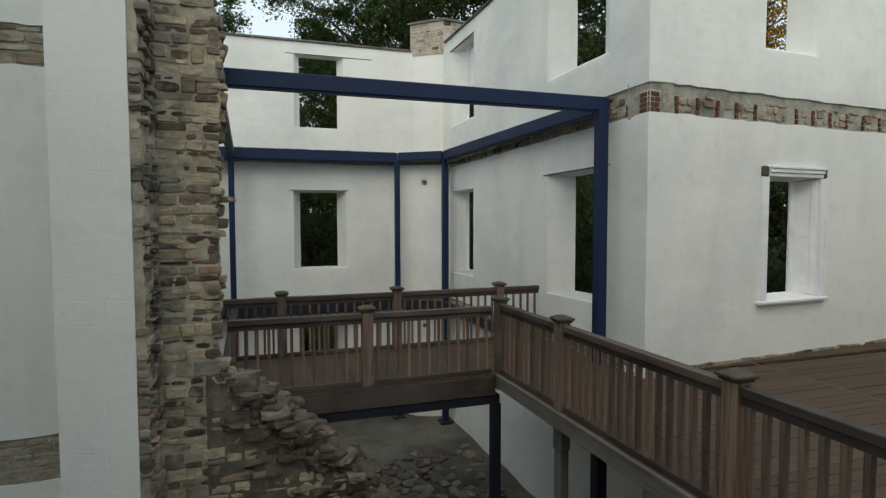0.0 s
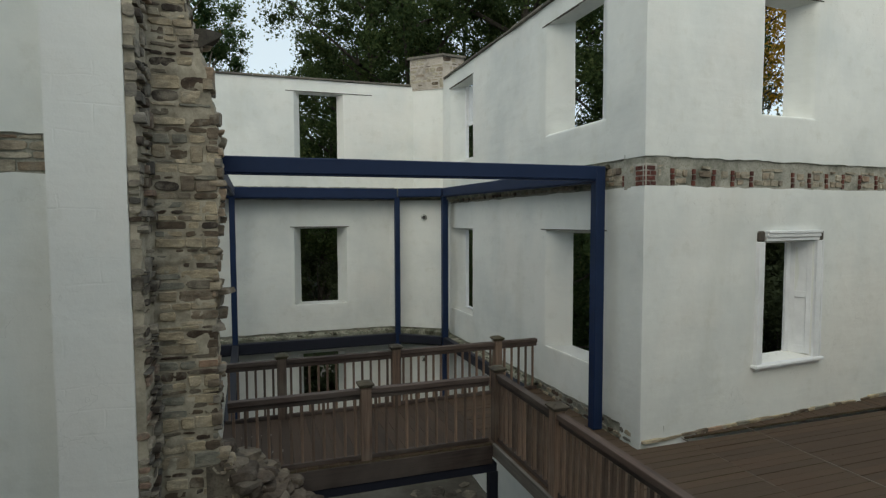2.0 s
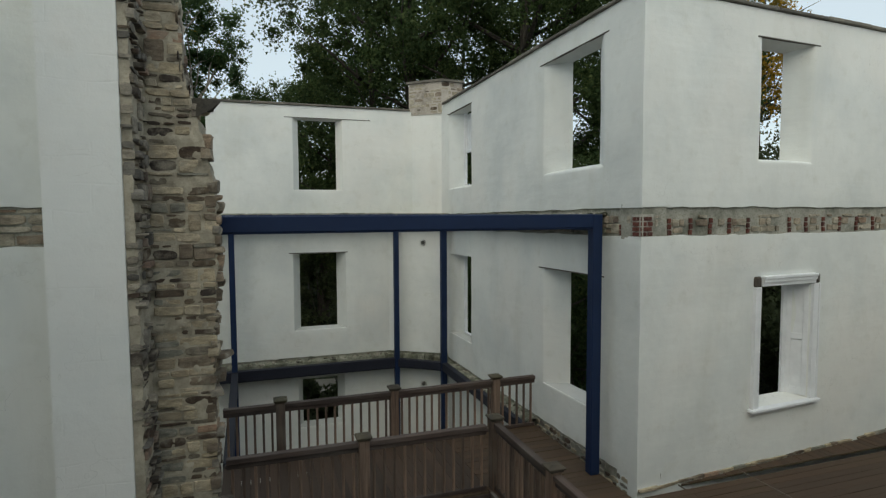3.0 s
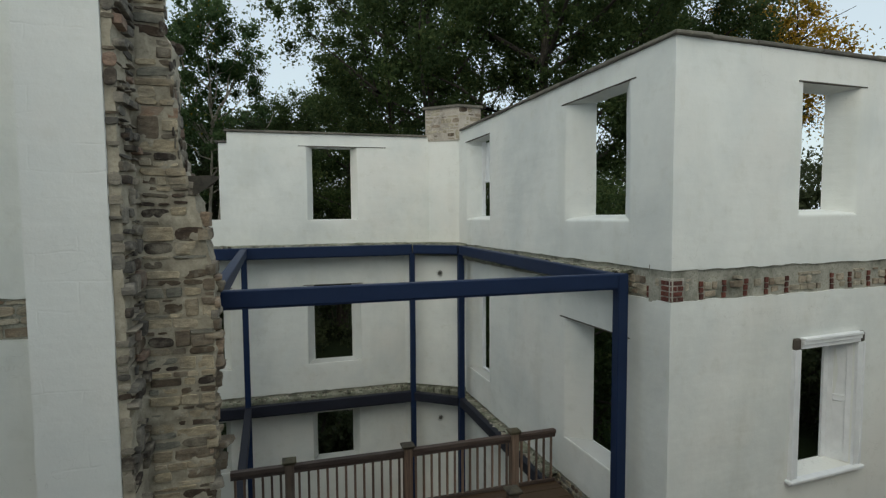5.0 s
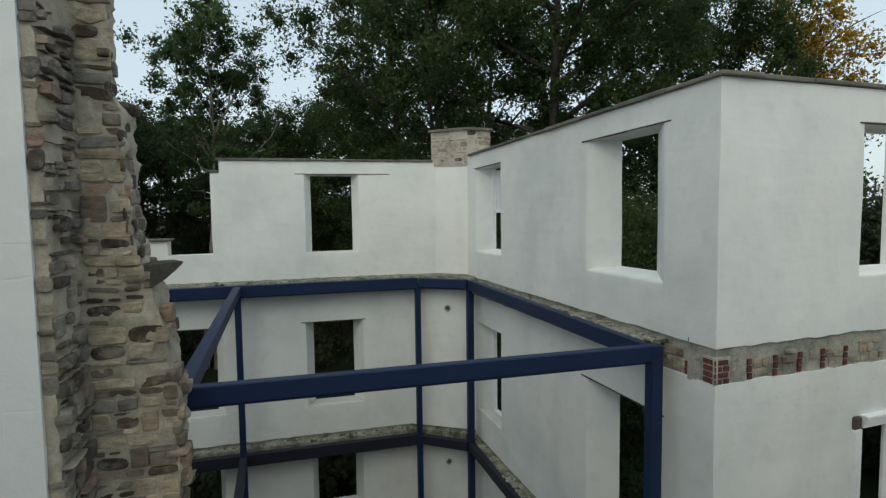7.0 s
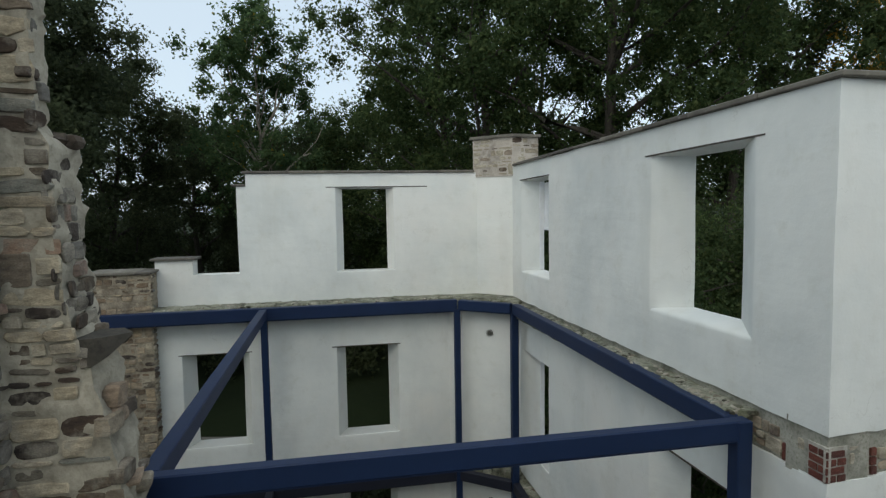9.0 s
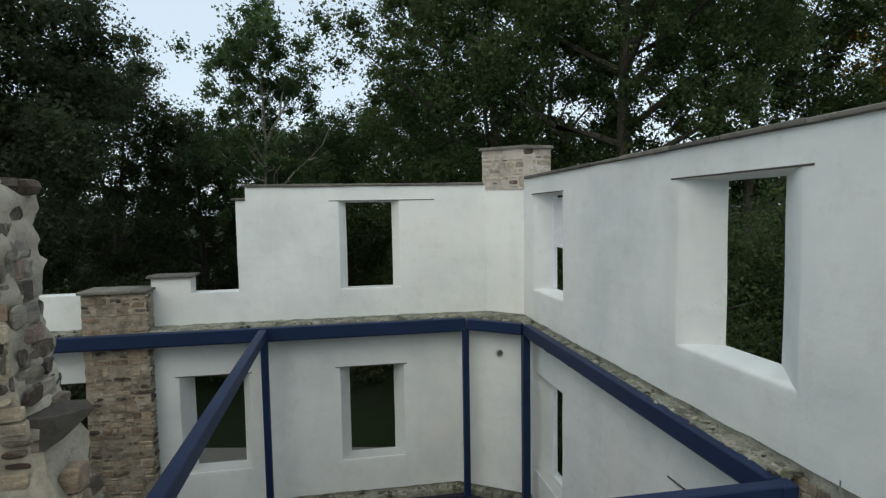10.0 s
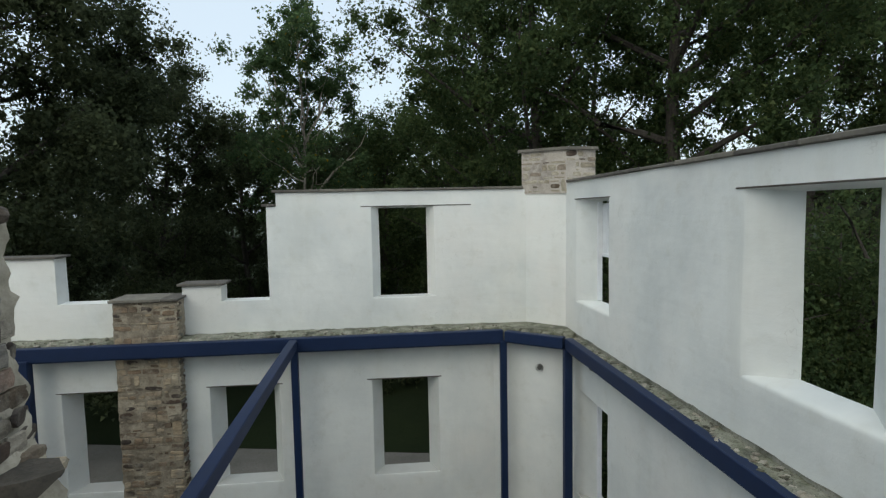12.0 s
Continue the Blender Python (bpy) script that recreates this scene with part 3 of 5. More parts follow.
M_CHIMNEY_MORTAR = mortar_material("pinkish_lime_mortar", (0.42, 0.37, 0.32), (0.56, 0.51, 0.45), (0.38, 0.33, 0.28))
M_STONE_BAND = slab_material("grey_band_stone", [(0.0, (0.33, 0.305, 0.25)), (0.2, (0.40, 0.37, 0.305)), (0.38, (0.24, 0.195, 0.15)), (0.52, (0.37, 0.32, 0.255)), (0.68, (0.44, 0.41, 0.345)), (0.80, (0.13, 0.105, 0.085)), (0.88, (0.24, 0.245, 0.19)), (0.95, (0.30, 0.22, 0.165))])
STONES_BAND = [stone_mesh(_rs, "stone", M_STONE_BAND) for _ in range(4)] + [slab_mesh(_rs, "stone", M_STONE_BAND) for _ in range(6)]
STONES_CHIMNEY = [stone_mesh(_rs, "stone", M_STONE_PALE) for _ in range(6)]


def piece(name, mesh, parent, m):
    ob = new(name, mesh)
    ob.parent = parent
    ob.matrix_basis = m
    return ob


def courses(rng, u0, u1, z0, z1, hmin, hmax, wmin, wmax, gap=0.016):
    """Stones of a coursed rubble face: centre u, centre z, width, height."""
    out = []
    z = z0
    while z < z1 - 0.03:
        h = min(rng.uniform(hmin, hmax), z1 - z)
        u = u0 - rng.uniform(0, wmin * 0.5)
        while u < u1 - 0.03:
            w = min(rng.uniform(wmin, wmax) * (1.35 if h < (hmin + hmax) / 2 else 0.9), u1 - u + 0.01)
            if u + w > u1 - 0.07:
                w = u1 - u
            lo = max(u, u0)
            if u + w - lo > 0.05:
                if h > 0.12 and rng.random() < 0.22:
                    k = rng.uniform(0.35, 0.65)
                    out.append(((lo + u + w) / 2, z + h * k / 2, u + w - lo - gap, h * k - gap))
                    out.append(((lo + u + w) / 2, z + h * (1 + k) / 2, u + w - lo - gap, h * (1 - k) - gap))
                else:
                    out.append(((lo + u + w) / 2, z + h / 2 + rng.uniform(-0.008, 0.008), u + w - lo - gap, h - gap * rng.uniform(0.7, 1.6)))
            u += w
        z += h
    return out


def rubble(rng, u0, u1, z0, z1, gap=0.026, hmax=0.23, wmax=0.42, keep=1.0):
    """Uncoursed rubble: a face split again and again into unequal stones."""
    out = []

    def split(a, b, c, d):
        w, h = b - a, d - c
        if h > hmax or (h > 0.13 and rng.random() < 0.45 and w < 4 * h):
            k = c + h * rng.uniform(0.32, 0.68)
            split(a, b, c, k)
            split(a, b, k, d)
        elif w > wmax or (w > 0.22 and w > 1.7 * h and rng.random() < 0.55):
            k = a + w * rng.uniform(0.33, 0.67)
            split(a, k, c, d)
            split(k, b, c, d)
        elif w > 0.06 and h > 0.035 and rng.random() < keep:
            g = gap * rng.uniform(0.7, 1.5)
            out.append(((a + b) / 2, (c + d) / 2, w - g, h - g * 0.8))
    z = z0
    while z < z1 - 0.02:
        h = min(rng.uniform(0.30, 0.62), z1 - z)
        split(u0, u1, z, z + h)
        z += h
    return out


def slab_rubble(rng, u0, u1, z0, z1, keep=1.0, gap=0.026):
    """Roughly coursed rubble of long flat slabs: low courses that run out, tall blocks between."""
    out = []

    def lay(a, b, c, d):
        w, h = b - a, d - c
        if w < 0.09 or h < 0.045:
            return
        if h > 0.22 or (h > 0.14 and w > 1.3 * h and rng.random() < 0.6):
            k = c + h * rng.uniform(0.30, 0.70)
            if w > 0.36 and rng.random() < 0.7:
                v = a + w * rng.uniform(0.30, 0.70)
                lay(a, v, c, k)
                lay(v, b, c, k)
                lay(a, b, k, d)
            else:
                lay(a, b, c, k)
                lay(a, b, k, d)
        elif w > max(0.31, 3.8 * h) or (w > 0.27 and w > 2.8 * h and rng.random() < 0.3):
            v = a + w * rng.uniform(0.30, 0.70)
            lay(a, v, c, d)
            lay(v, b, c, d)
        elif rng.random() < keep:
            g = gap * rng.uniform(0.5, 1.6)
            out.append(((a + b) / 2, (c + d) / 2, w - g, h - g))
    z = z0
    while z < z1 - 0.03:
        h = min(rng.uniform(0.14, 0.5), z1 - z)
        lay(u0, u1, z, z + h)
        z += h
    return out


def face_stones(parent, m, stones, rng, meshes, proud=(0.02, 0.05), thin=None, share=0.6):
    for u, z, w, h in stones:
        d = rng.uniform(*proud)
        if thin and w > 1.9 * h and rng.random() < share:
            tilt = Matrix.Rotation(rng.uniform(-0.09, 0.09), 4, "Y")
            piece("stone", rng.choice(thin), parent, m @ Matrix.Translation((u, 0, z)) @ tilt @ Matrix.Diagonal((w * 1.03, d * 0.8, h * 1.06, 1)))
            continue
        t = m @ Matrix.Translation((u, 0, z)) @ Matrix.Rotation(rng.uniform(-0.05, 0.05), 4, "Y") @ Matrix.Diagonal((w * 1.04, d, h * 1.06, 1))
        if rng.random() < 0.5:
            t = t @ Matrix.Rotation(math.pi, 4, "Y")
        piece("stone", rng.choice(meshes), parent, t)


def joined_stones(name, parent, m, stones, rng, mat, proud=(0.02, 0.05), label=""):
    """Many small stones of one face in a single mesh."""
    verts, faces = [], []
    n = 6
    for u, z, w, h in stones:
        d = rng.uniform(*proud)
        base = len(verts)
        jit = [(rng.uniform(-0.09, 0.09), rng.uniform(-0.1, 0.1)) for _ in range(n)]
        for y, s in ((0.02, 1.0), (-d * 0.7, 1.0), (-d, 0.86)):
            for i in range(n):
                a = 2 * math.pi * (i + 0.5) / n
                ca, sa = math.cos(a), math.sin(a)
                k = 0.5 / max(abs(ca), abs(sa)) * 0.98
                p = m @ Vector((u + (ca * k + jit[i][0]) * s * w, y, z + (sa * k + jit[i][1]) * s * h))
                verts.append(p[:])
        for r in (0, 1):
            for i in range(n):
                faces.append((base + r * n + i, base + r * n + (i + 1) % n, base + (r + 1) * n + (i + 1) % n, base + (r + 1) * n + i))
        faces.append(tuple(base + 2 * n + i for i in range(n)))
    me = bpy.data.meshes.new(name)
    me.from_pydata(verts, [], faces)
    me.materials.append(mat)
    ob = new(name, me)
    ob.parent = parent
    return tagged(ob, label, kind="stuff")


# ---- the masonry shell ----
FLOOR_PIT = -3.35
GROUND = -3.9
DECK = -0.08
BANDS = [(-0.42, 0.08), (3.62, 4.04)]


def wall(name, label, p0, p1, into, sections, th, openings, seed, u_range=None, bands=BANDS, mat=None, fall=0.0):
    """A plastered masonry wall with bare stone bands at the floor levels."""
    m = wall_frame(p0, p1, into)
    m[2][0] = -fall      # courses that sink towards the far end
    L = (Vector(p1) - Vector(p0)).length
    u0, u1 = u_range or (0, L)
    bm = bmesh.new()
    for z0, z1 in sections:
        ops = [o for o in openings if o[2] >= z0 - 0.01 and o[3] <= z1 + 0.01]
        lay_panel(bm, m, u0, u1, z0, z1, th, ops, seed, 0.13 if bands else 0.3, [e for b in bands for e in b])
    uneven(bm)
    ob = part(name, bm, mat or M_STUCCO, None, smooth=0.5)
    tagged(ob, label, "wall", kind="structure")
    for a, b in bands:
        core = bmesh.new()
        box(core, u0 + 0.03, u1 - 0.03, 0.032, th - 0.03, a - 0.045, b + 0.045, 0, m)
        part("band_core", core, M_BAND, ob, "bare mortar band at floor level")
    return ob, m


def sills(parent, m, openings):
    """Skim on the flat bottom of each opening, darkened against the sky light there."""
    for o in openings:
        if softness(o) > 0.03 and o[2] > 4:
            continue
        bm = bmesh.new()
        near = max(0.014, 1.5 * softness(o))
        f = near / o[8]
        ua, ub, fz = o[0] + (o[4] - o[0]) * f, o[1] + (o[5] - o[1]) * f, o[2] + (o[6] - o[2]) * f
        rim = ((ua - 0.004, near, fz), (ub + 0.004, near, fz), (o[5] + 0.01, o[8], o[6]), (o[4] - 0.01, o[8], o[6]))
        lo = [bm.verts.new(m @ Vector((u, v, z - 0.02))) for u, v, z in rim]
        hi = [bm.verts.new(m @ Vector((u, v, z + 0.003))) for u, v, z in rim]
        bm.faces.new(lo)
        bm.faces.new(hi)
        for k in range(4):
            bm.faces.new((lo[k], lo[(k + 1) % 4], hi[(k + 1) % 4], hi[k]))
        part("sill_skim", bm, M_SILL_DIMMED, parent, "plaster sill darkened against the sky light on it")


def win(u0, u1, z0, z1, bu0, bu1, bz0, bz1, depth, soft=0.012):
    return (u0, u1, z0, z1, bu0, bu1, bz0, bz1, depth, soft)


# east wall: from the near outer corner to the far chamfer
EAST_A, EAST_B = (0.0, 0.0), (-0.13, 8.9)
east_ops = []
for zf0, zf1, zb0, zb1 in ((4.71, 6.69, 4.78, 6.64), (0.80, 2.97, 0.87, 2.92)):
    east_ops.append(win(0.95, 2.74, zf0, zf1, 1.44, 2.27, zb0, zb1, 0.30, 0.05 if zf0 > 4 else 0.015))
    east_ops.append(win(6.32, 7.88, zf0, zf1, 6.56, 7.31, zb0, zb1, 0.28, 0.04 if zf0 > 4 else 0.015))
wall_east, M_EAST = wall("wall_east", "tall white stuccoed masonry wall with splayed window openings", EAST_A, EAST_B, (1, 0),
                         [(-4.0, -0.42), (0.08, 3.62), (4.04, 7.04)], 0.48, east_ops, 3.1, fall=0.013)

sills(wall_east, M_EAST, east_ops)

# south wall: turns off the outer corner along the deck
SOUTH_A, SOUTH_B = (0.0, 0.0), (9.0, 0.70)
TW = (2.40, 3.62, 0.84, 2.80)
south_ops = [win(*TW, 2.55, 3.40, 0.90, 2.74, 0.30),
             win(2.30, 3.50, 4.76, 6.62, 2.50, 3.24, 4.82, 6.56, 0.36, 0.035),
             win(6.3, 7.5, 0.84, 2.80, 6.5, 7.3, 0.9, 2.74, 0.40),
             win(6.3, 7.5, 4.76, 6.62, 6.5, 7.3, 4.82, 6.56, 0.36)]
wall_south, M_SOUTH = wall("wall_south", "white stuccoed outer wall beside the deck with a bare stone and brick band", SOUTH_A, SOUTH_B, (0, 1),
                           [(-4.0, 3.62), (4.04, 7.04)], 0.48, south_ops, 7.7, u_range=(0.0, 9.0), bands=[(3.62, 4.04)])

sills(wall_south, M_SOUTH, south_ops[1:2] + south_ops[3:])
for ob, fix in ((wall_south, "x"), (wall_east, "y")):
    for v in ob.data.vertices:
        if fix == "x" and v.co.x < 0.006 and v.co.y < 0.7:
            v.co.x = 0.006
        if fix == "y" and v.co.y < 0.0778 * v.co.x + 0.004 and v.co.x > 0.02:
            v.co.y = 0.0778 * v.co.x + 0.004

# north wall: the far side
NORTH_Y = 8.9
north_ops = []


def north_u(x):
    return x + 14.0


def north_win(xc, z0, z1, half_f, half_b, depth=0.42):
    u = north_u(xc)
    return win(u - half_f, u + half_f, z0, z1, u - half_b, u + half_b, z0 + 0.015, z1 - 0.04, depth)


for xc in (-3.48, -6.78, -9.65):
    north_ops.append(north_win(xc, 0.82, 2.90, 0.70, 0.50))
    north_ops.append(north_win(xc, -1.85, -0.52, 0.62, 0.48))
wall_north, M_NORTH = wall("wall_north", "white stuccoed far wall with rows of deep window openings", (-14.0, NORTH_Y), (-0.4, NORTH_Y), (0, 1),
                           [(-4.0, -0.42), (0.08, 3.62)], 0.5, north_ops, 1.3, bands=[(-0.42, 0.08), (3.62, 3.88)])
# the thinner upper storey stands back behind a ledge
M_NORTH_UP = M_NORTH @ Matrix.Translation((0, 0.22, 0))
upper_win = north_win(-3.45, 4.60, 6.52, 0.66, 0.505, 0.22)
bm = bmesh.new()
for xa, xb, top, ops in ((-6.05, -0.4, 6.84, [upper_win]), (-6.25, -6.05, 6.56, []), (-7.22, -6.24, 4.63, []), (-8.0, -7.22, 4.97, []), (-10.42, -9.15, 4.67, []), (-14.0, -10.42, 5.60, [])):
    lay_panel(bm, M_NORTH_UP, north_u(xa), north_u(xb), 3.90, top, 0.42, ops, 1.9 - xa * 0.1)
uneven(bm)
part("parapet", bm, M_STUCCO, wall_north, smooth=0.5)

sills(wall_north, M_NORTH, north_ops)
sills(wall_north, M_NORTH_UP, [upper_win])

# chamfer across the far corner: lower storeys and the thinner upper storey
CH_A, CH_B = (-1.62, 8.92), (-0.10, 7.98)
M_CH = wall_frame(CH_A, CH_B, (0.5, 1))
chl = (Vector(CH_B) - Vector(CH_A)).length
bm = bmesh.new()
for z0, z1 in ((-4.0, -0.42), (0.08, 3.62)):
    lay_panel(bm, M_CH, 0, chl, z0, z1, 0.5, [], 4.4)
CHU_A, CHU_B = (-0.83, 9.14), (-0.115, 8.50)
M_CHU = wall_frame(CHU_A, CHU_B, (0.5, 1))
chul = (Vector(CHU_B) - Vector(CHU_A)).length
lay_panel(bm, M_CHU, 0, chul, 3.93, 6.74, 0.4, [], 5.4)
uneven(bm)
wall_corner = tagged(part("wall_corner", bm, M_STUCCO, None, smooth=0.5), "white stuccoed corner chimney breast with round vent holes", "wall", kind="structure")
bm = bmesh.new()
for a, b in BANDS:
    box(bm, 0, chl, 0.03, 0.5, a - 0.01, min(b + 0.01, 3.93), 0, M_CH)
box(bm, 0, chl, 0.0, 0.95, 3.88, 3.955, 0, M_CH)
part("band_core", bm, M_MOSS, wall_corner, "bare mortar band at floor level")

# west wall stub with the broken pier
wall_west, M_WEST = wall("wall_west", "cream stuccoed wall with a bare stone band", (-13.0, 0.03), (-6.9, 0.03), (0, 1),
                         [(-4.0, -0.52), (-0.05, 3.65), (4.05, 9.4)], 0.5, [], 6.1, bands=[(-0.52, -0.05), (3.65, 4.05)])

# plain unseen walls behind the walk, added to shade the pit and lower storeys
wall("unseen_wall_side", "plain white stuccoed wall, added out of view to block sky light", (-9.6, -11.0), (-9.6, 0.03), (-1, 0), [(-4.0, 9.4)], 0.48, [], 2.2, bands=[])
wall("unseen_wall_back", "plain white stuccoed wall, added out of view to block sky light", (-9.6, -11.0), (9.0, -11.0), (0, -1), [(-4.0, 8.6)], 0.48, [], 2.7, bands=[])
wall("unseen_wall_end", "plain white stuccoed wall, added out of view to block sky light", (9.0, -11.0), (9.0, 0.70), (1, 0), [(-4.0, 7.0)], 0.48, [], 3.3, bands=[])

# one more unseen wall, added west of the pit to darken it
wall("unseen_wall_far_side", "plain white stuccoed wall, added out of view to block sky light", (-13.0, 0.53), (-13.0, 8.9), (-1, 0), [(-4.0, 5.0)], 0.48, [], 4.3, bands=[])

# ground, pit floor
bm = bmesh.new()
N = 60
grid = [[None] * (N + 1) for _ in range(N + 1)]
for i in range(N + 1):
    for j in range(N + 1):
        fx, fy = (i / N * 2 - 1), (j / N * 2 - 1)
        x, y = math.copysign(abs(fx) ** 2.2, fx) * 900, 9 + math.copysign(abs(fy) ** 2.2, fy) * 900
        z = GROUND + 0.35 * noise.noise((x * 0.05, y * 0.05, 0.3)) * min(1, max(0, (math.hypot(x + 4, y - 3) - 34) / 12))
        grid[i][j] = bm.verts.new((x, y, z))
for i in range(N):
    for j in range(N):
        bm.faces.new((grid[i][j], grid[i + 1][j], grid[i + 1][j + 1], grid[i][j + 1]))
tagged(part("ground", bm, M_GRASS, None, smooth=1.0), "dark green grass lawn around the ruin", "lawn", kind="structure")
bm = bmesh.new()
grid = [[bm.verts.new((-13 + 22 * i / 60, -11 + 20 * j / 60, FLOOR_PIT + 0.10 * noise.noise((i * 0.25, j * 0.25, 2.0)) + 0.05 * noise.noise((i * 0.8, j * 0.8, 5.0)))) for j in range(61)] for i in range(61)]
for i in range(60):
    for j in range(60):
        bm.faces.new((grid[i][j], grid[i + 1][j], grid[i + 1][j + 1], grid[i][j + 1]))
tagged(part("floor_pit", bm, M_DIRT, None, smooth=1.0), "bare trodden earth floor at the foot of the ruin", "floor", kind="structure")
bm = bmesh.new()
for i in range(30):
    x0, x1 = -34 + i * 1.25, -34 + (i + 1) * 1.25
    def edge(x):
        return 18.2, 20.0 + 0.2 * max(0, -(x + 2))
    vs = [bm.verts.new((x, y, GROUND + 0.06)) for x, y in ((x0, edge(x0)[0]), (x1, edge(x1)[0]), (x1, edge(x1)[1]), (x0, edge(x0)[1]))]
    bm.faces.new(vs)
bmesh.ops.remove_doubles(bm, verts=bm.verts, dist=0.001)
r = bmesh.ops.extrude_face_region(bm, geom=bm.faces[:])
bmesh.ops.translate(bm, vec=(0, 0, -0.4), verts=[v for v in r["geom"] if isinstance(v, bmesh.types.BMVert)])
tagged(part("path", bm, M_PATH, None), "pale grey gravel path across the lawn", "path", kind="structure")

# ---- copings ----


def coping(name, label, m, u0, u1, z, th, over=0.05, h=0.055, seg=1.1, seed=0):
    rng = random.Random(seed)
    ob = thing(name, label, "coping", "wall copings")
    u = u0
    while u < u1 - 0.01:
        w = min(seg * rng.uniform(0.8, 1.2), u1 - u)
        if u1 - u - w < 0.3:
            w = u1 - u
        bm = box(bmesh.new(), u + 0.003, u + w - 0.003, -over + rng.uniform(-0.008, 0.008), th + over, z + rng.uniform(-0.004, 0.004), z + h + rng.uniform(-0.006, 0.006), 0.010, m)
        part("slab", bm, M_SLAB, ob)
        u += w
    return ob


coping("coping_stone", "thin weathered slate coping along the wall top", M_EAST, -0.06, 8.35, 7.042, 0.48, seed=1)
coping("coping_stone", "thin weathered slate coping along the wall top", M_SOUTH, 0.06, 9.05, 7.046, 0.48, seed=2)
coping("coping_stone", "thin weathered slate coping along the wall top", M_NORTH_UP, north_u(-6.12), north_u(-0.87), 6.842, 0.42, seed=3)
coping("coping_stone", "slate coping slab on a low pillar", M_NORTH_UP, north_u(-8.08), north_u(-7.14), 4.972, 0.42, over=0.07, seed=4)
coping("coping_stone", "slate coping slab on a low pillar", M_NORTH_UP, north_u(-14.0), north_u(-10.35), 5.602, 0.42, over=0.07, seed=5)
coping("coping_stone", "small slate ledge slab at the broken wall end", M_NORTH_UP, north_u(-6.34), north_u(-6.06), 6.562, 0.42, seed=6)

# ---- blue steel frame ----
BW, BH = 0.155, 0.22
ZU, ZL = 3.82, -0.17      # axis heights of the upper and lower ring
steel = thing("steel_frame", "dark blue painted steel bracing frame of square posts and beams", "steel frame")
P_NEAR_R, P_NEAR_L = (-0.25, 0.75), (-5.62, 0.74)
P_FJ1, P_FJ2, P_FJ3 = (-5.70, 8.55), (-1.46, 8.50), (-0.36, 7.68)


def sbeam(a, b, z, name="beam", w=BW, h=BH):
    # the lower ring takes the blue that has the pit's shade in it
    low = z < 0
    ob = part(name, beam_between((*a, z), (*b, z), w, h), M_BLUE_SHADED if low else M_BLUE, steel, "blue painted beam darkened for the pit's shade" if low else "")
    part("flange", beam_between((*a, z - h / 2 - 0.009), (*b, z - h / 2 - 0.009), w * 0.72, 0.018, 0.003), M_BLUE_SHADED if low else M_BLUE, ob)


sbeam(P_NEAR_L, P_NEAR_R, ZU + 0.02, w=0.13, h=0.205)
sbeam((P_NEAR_R[0], 0.87), (P_FJ3[0], 7.60), ZU)
sbeam((P_FJ3[0] - 0.06, 7.70), (P_FJ2[0] + 0.05, 8.46), ZU)
sbeam((P_FJ2[0], 8.55), (-11.0, 8.55), ZU - 0.02, h=0.27)
sbeam((-5.64, 0.85), (-5.70, 8.44), ZU, w=0.16, h=0.20)
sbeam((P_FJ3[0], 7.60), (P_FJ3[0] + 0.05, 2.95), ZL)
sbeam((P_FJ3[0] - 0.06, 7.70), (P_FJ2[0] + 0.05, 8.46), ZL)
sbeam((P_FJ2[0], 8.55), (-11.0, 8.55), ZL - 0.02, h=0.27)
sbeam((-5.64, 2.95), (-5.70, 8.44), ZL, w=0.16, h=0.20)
part("bridge_beam", beam_between((-5.5, 0.815, -0.449), (-1.90, 0.815, -0.449), 0.15, 0.135), M_BLUE_SHADED, steel, "blue painted beam under the footbridge, shade put into its colour")


def spost(p, z0, z1, w=0.21):
    part("post", beam_between((*p, z0), (*p, z1), w, w), M_BLUE, steel)


spost(P_NEAR_R, DECK, ZU + 0.12, 0.16)
spost((P_FJ3[0], P_FJ3[1]), FLOOR_PIT - 0.1, ZU - 0.11, 0.155)
spost((P_FJ2[0], P_FJ2[1]), FLOOR_PIT - 0.1, ZU - 0.11, 0.135)
spost((P_FJ1[0], P_FJ1[1]), FLOOR_PIT - 0.1, ZU - 0.11, 0.14)
spost((-10.75, 8.5), FLOOR_PIT - 0.1, ZU - 0.11, 0.19)
part("bridge_post", beam_between((-1.52, -1.15, FLOOR_PIT - 0.1), (-1.52, -1.15, -0.335), 0.14, 0.14), M_BLUE_SHADED, steel, "blue painted post under the deck, shade put into its colour")
part("bridge_post", beam_between((-1.95, 0.80, FLOOR_PIT - 0.1), (-1.95, 0.80, -0.515), 0.135, 0.135), M_BLUE_SHADED, steel, "blue painted post under the footbridge, shade put into its colour")
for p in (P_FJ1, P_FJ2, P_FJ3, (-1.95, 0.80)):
    part("base_plate", box(bmesh.new(), p[0] - 0.17, p[0] + 0.17, p[1] - 0.17, p[1] + 0.17, FLOOR_PIT - 0.05, FLOOR_PIT + 0.03, 0.008), M_BLUE_SHADED, steel)

# ---- deck, bridge and rails ----
deck = tagged(new("deck_frame"), "weathered brown timber deck with a footbridge", "deck", kind="structure")
for dims in ((-1.98, -1.88, -10.95, 0.70, -0.27, DECK - 0.03), (-5.7, -1.98, 0.72, 0.80, -0.38, DECK - 0.03), (-5.7, -0.05, 2.80, 2.88, -0.33, DECK - 0.03)):
    box_part("fascia_board", dims, M_FASCIA if dims[0] == -1.98 else M_RAIL_X, deck, 0.006, "weathered timber rim board")
box_part("rim_cap", (-1.995, -1.945, -10.95, 0.70, DECK - 0.028, DECK + 0.012), M_FASCIA, deck, 0.004, "greyed timber edge strip")
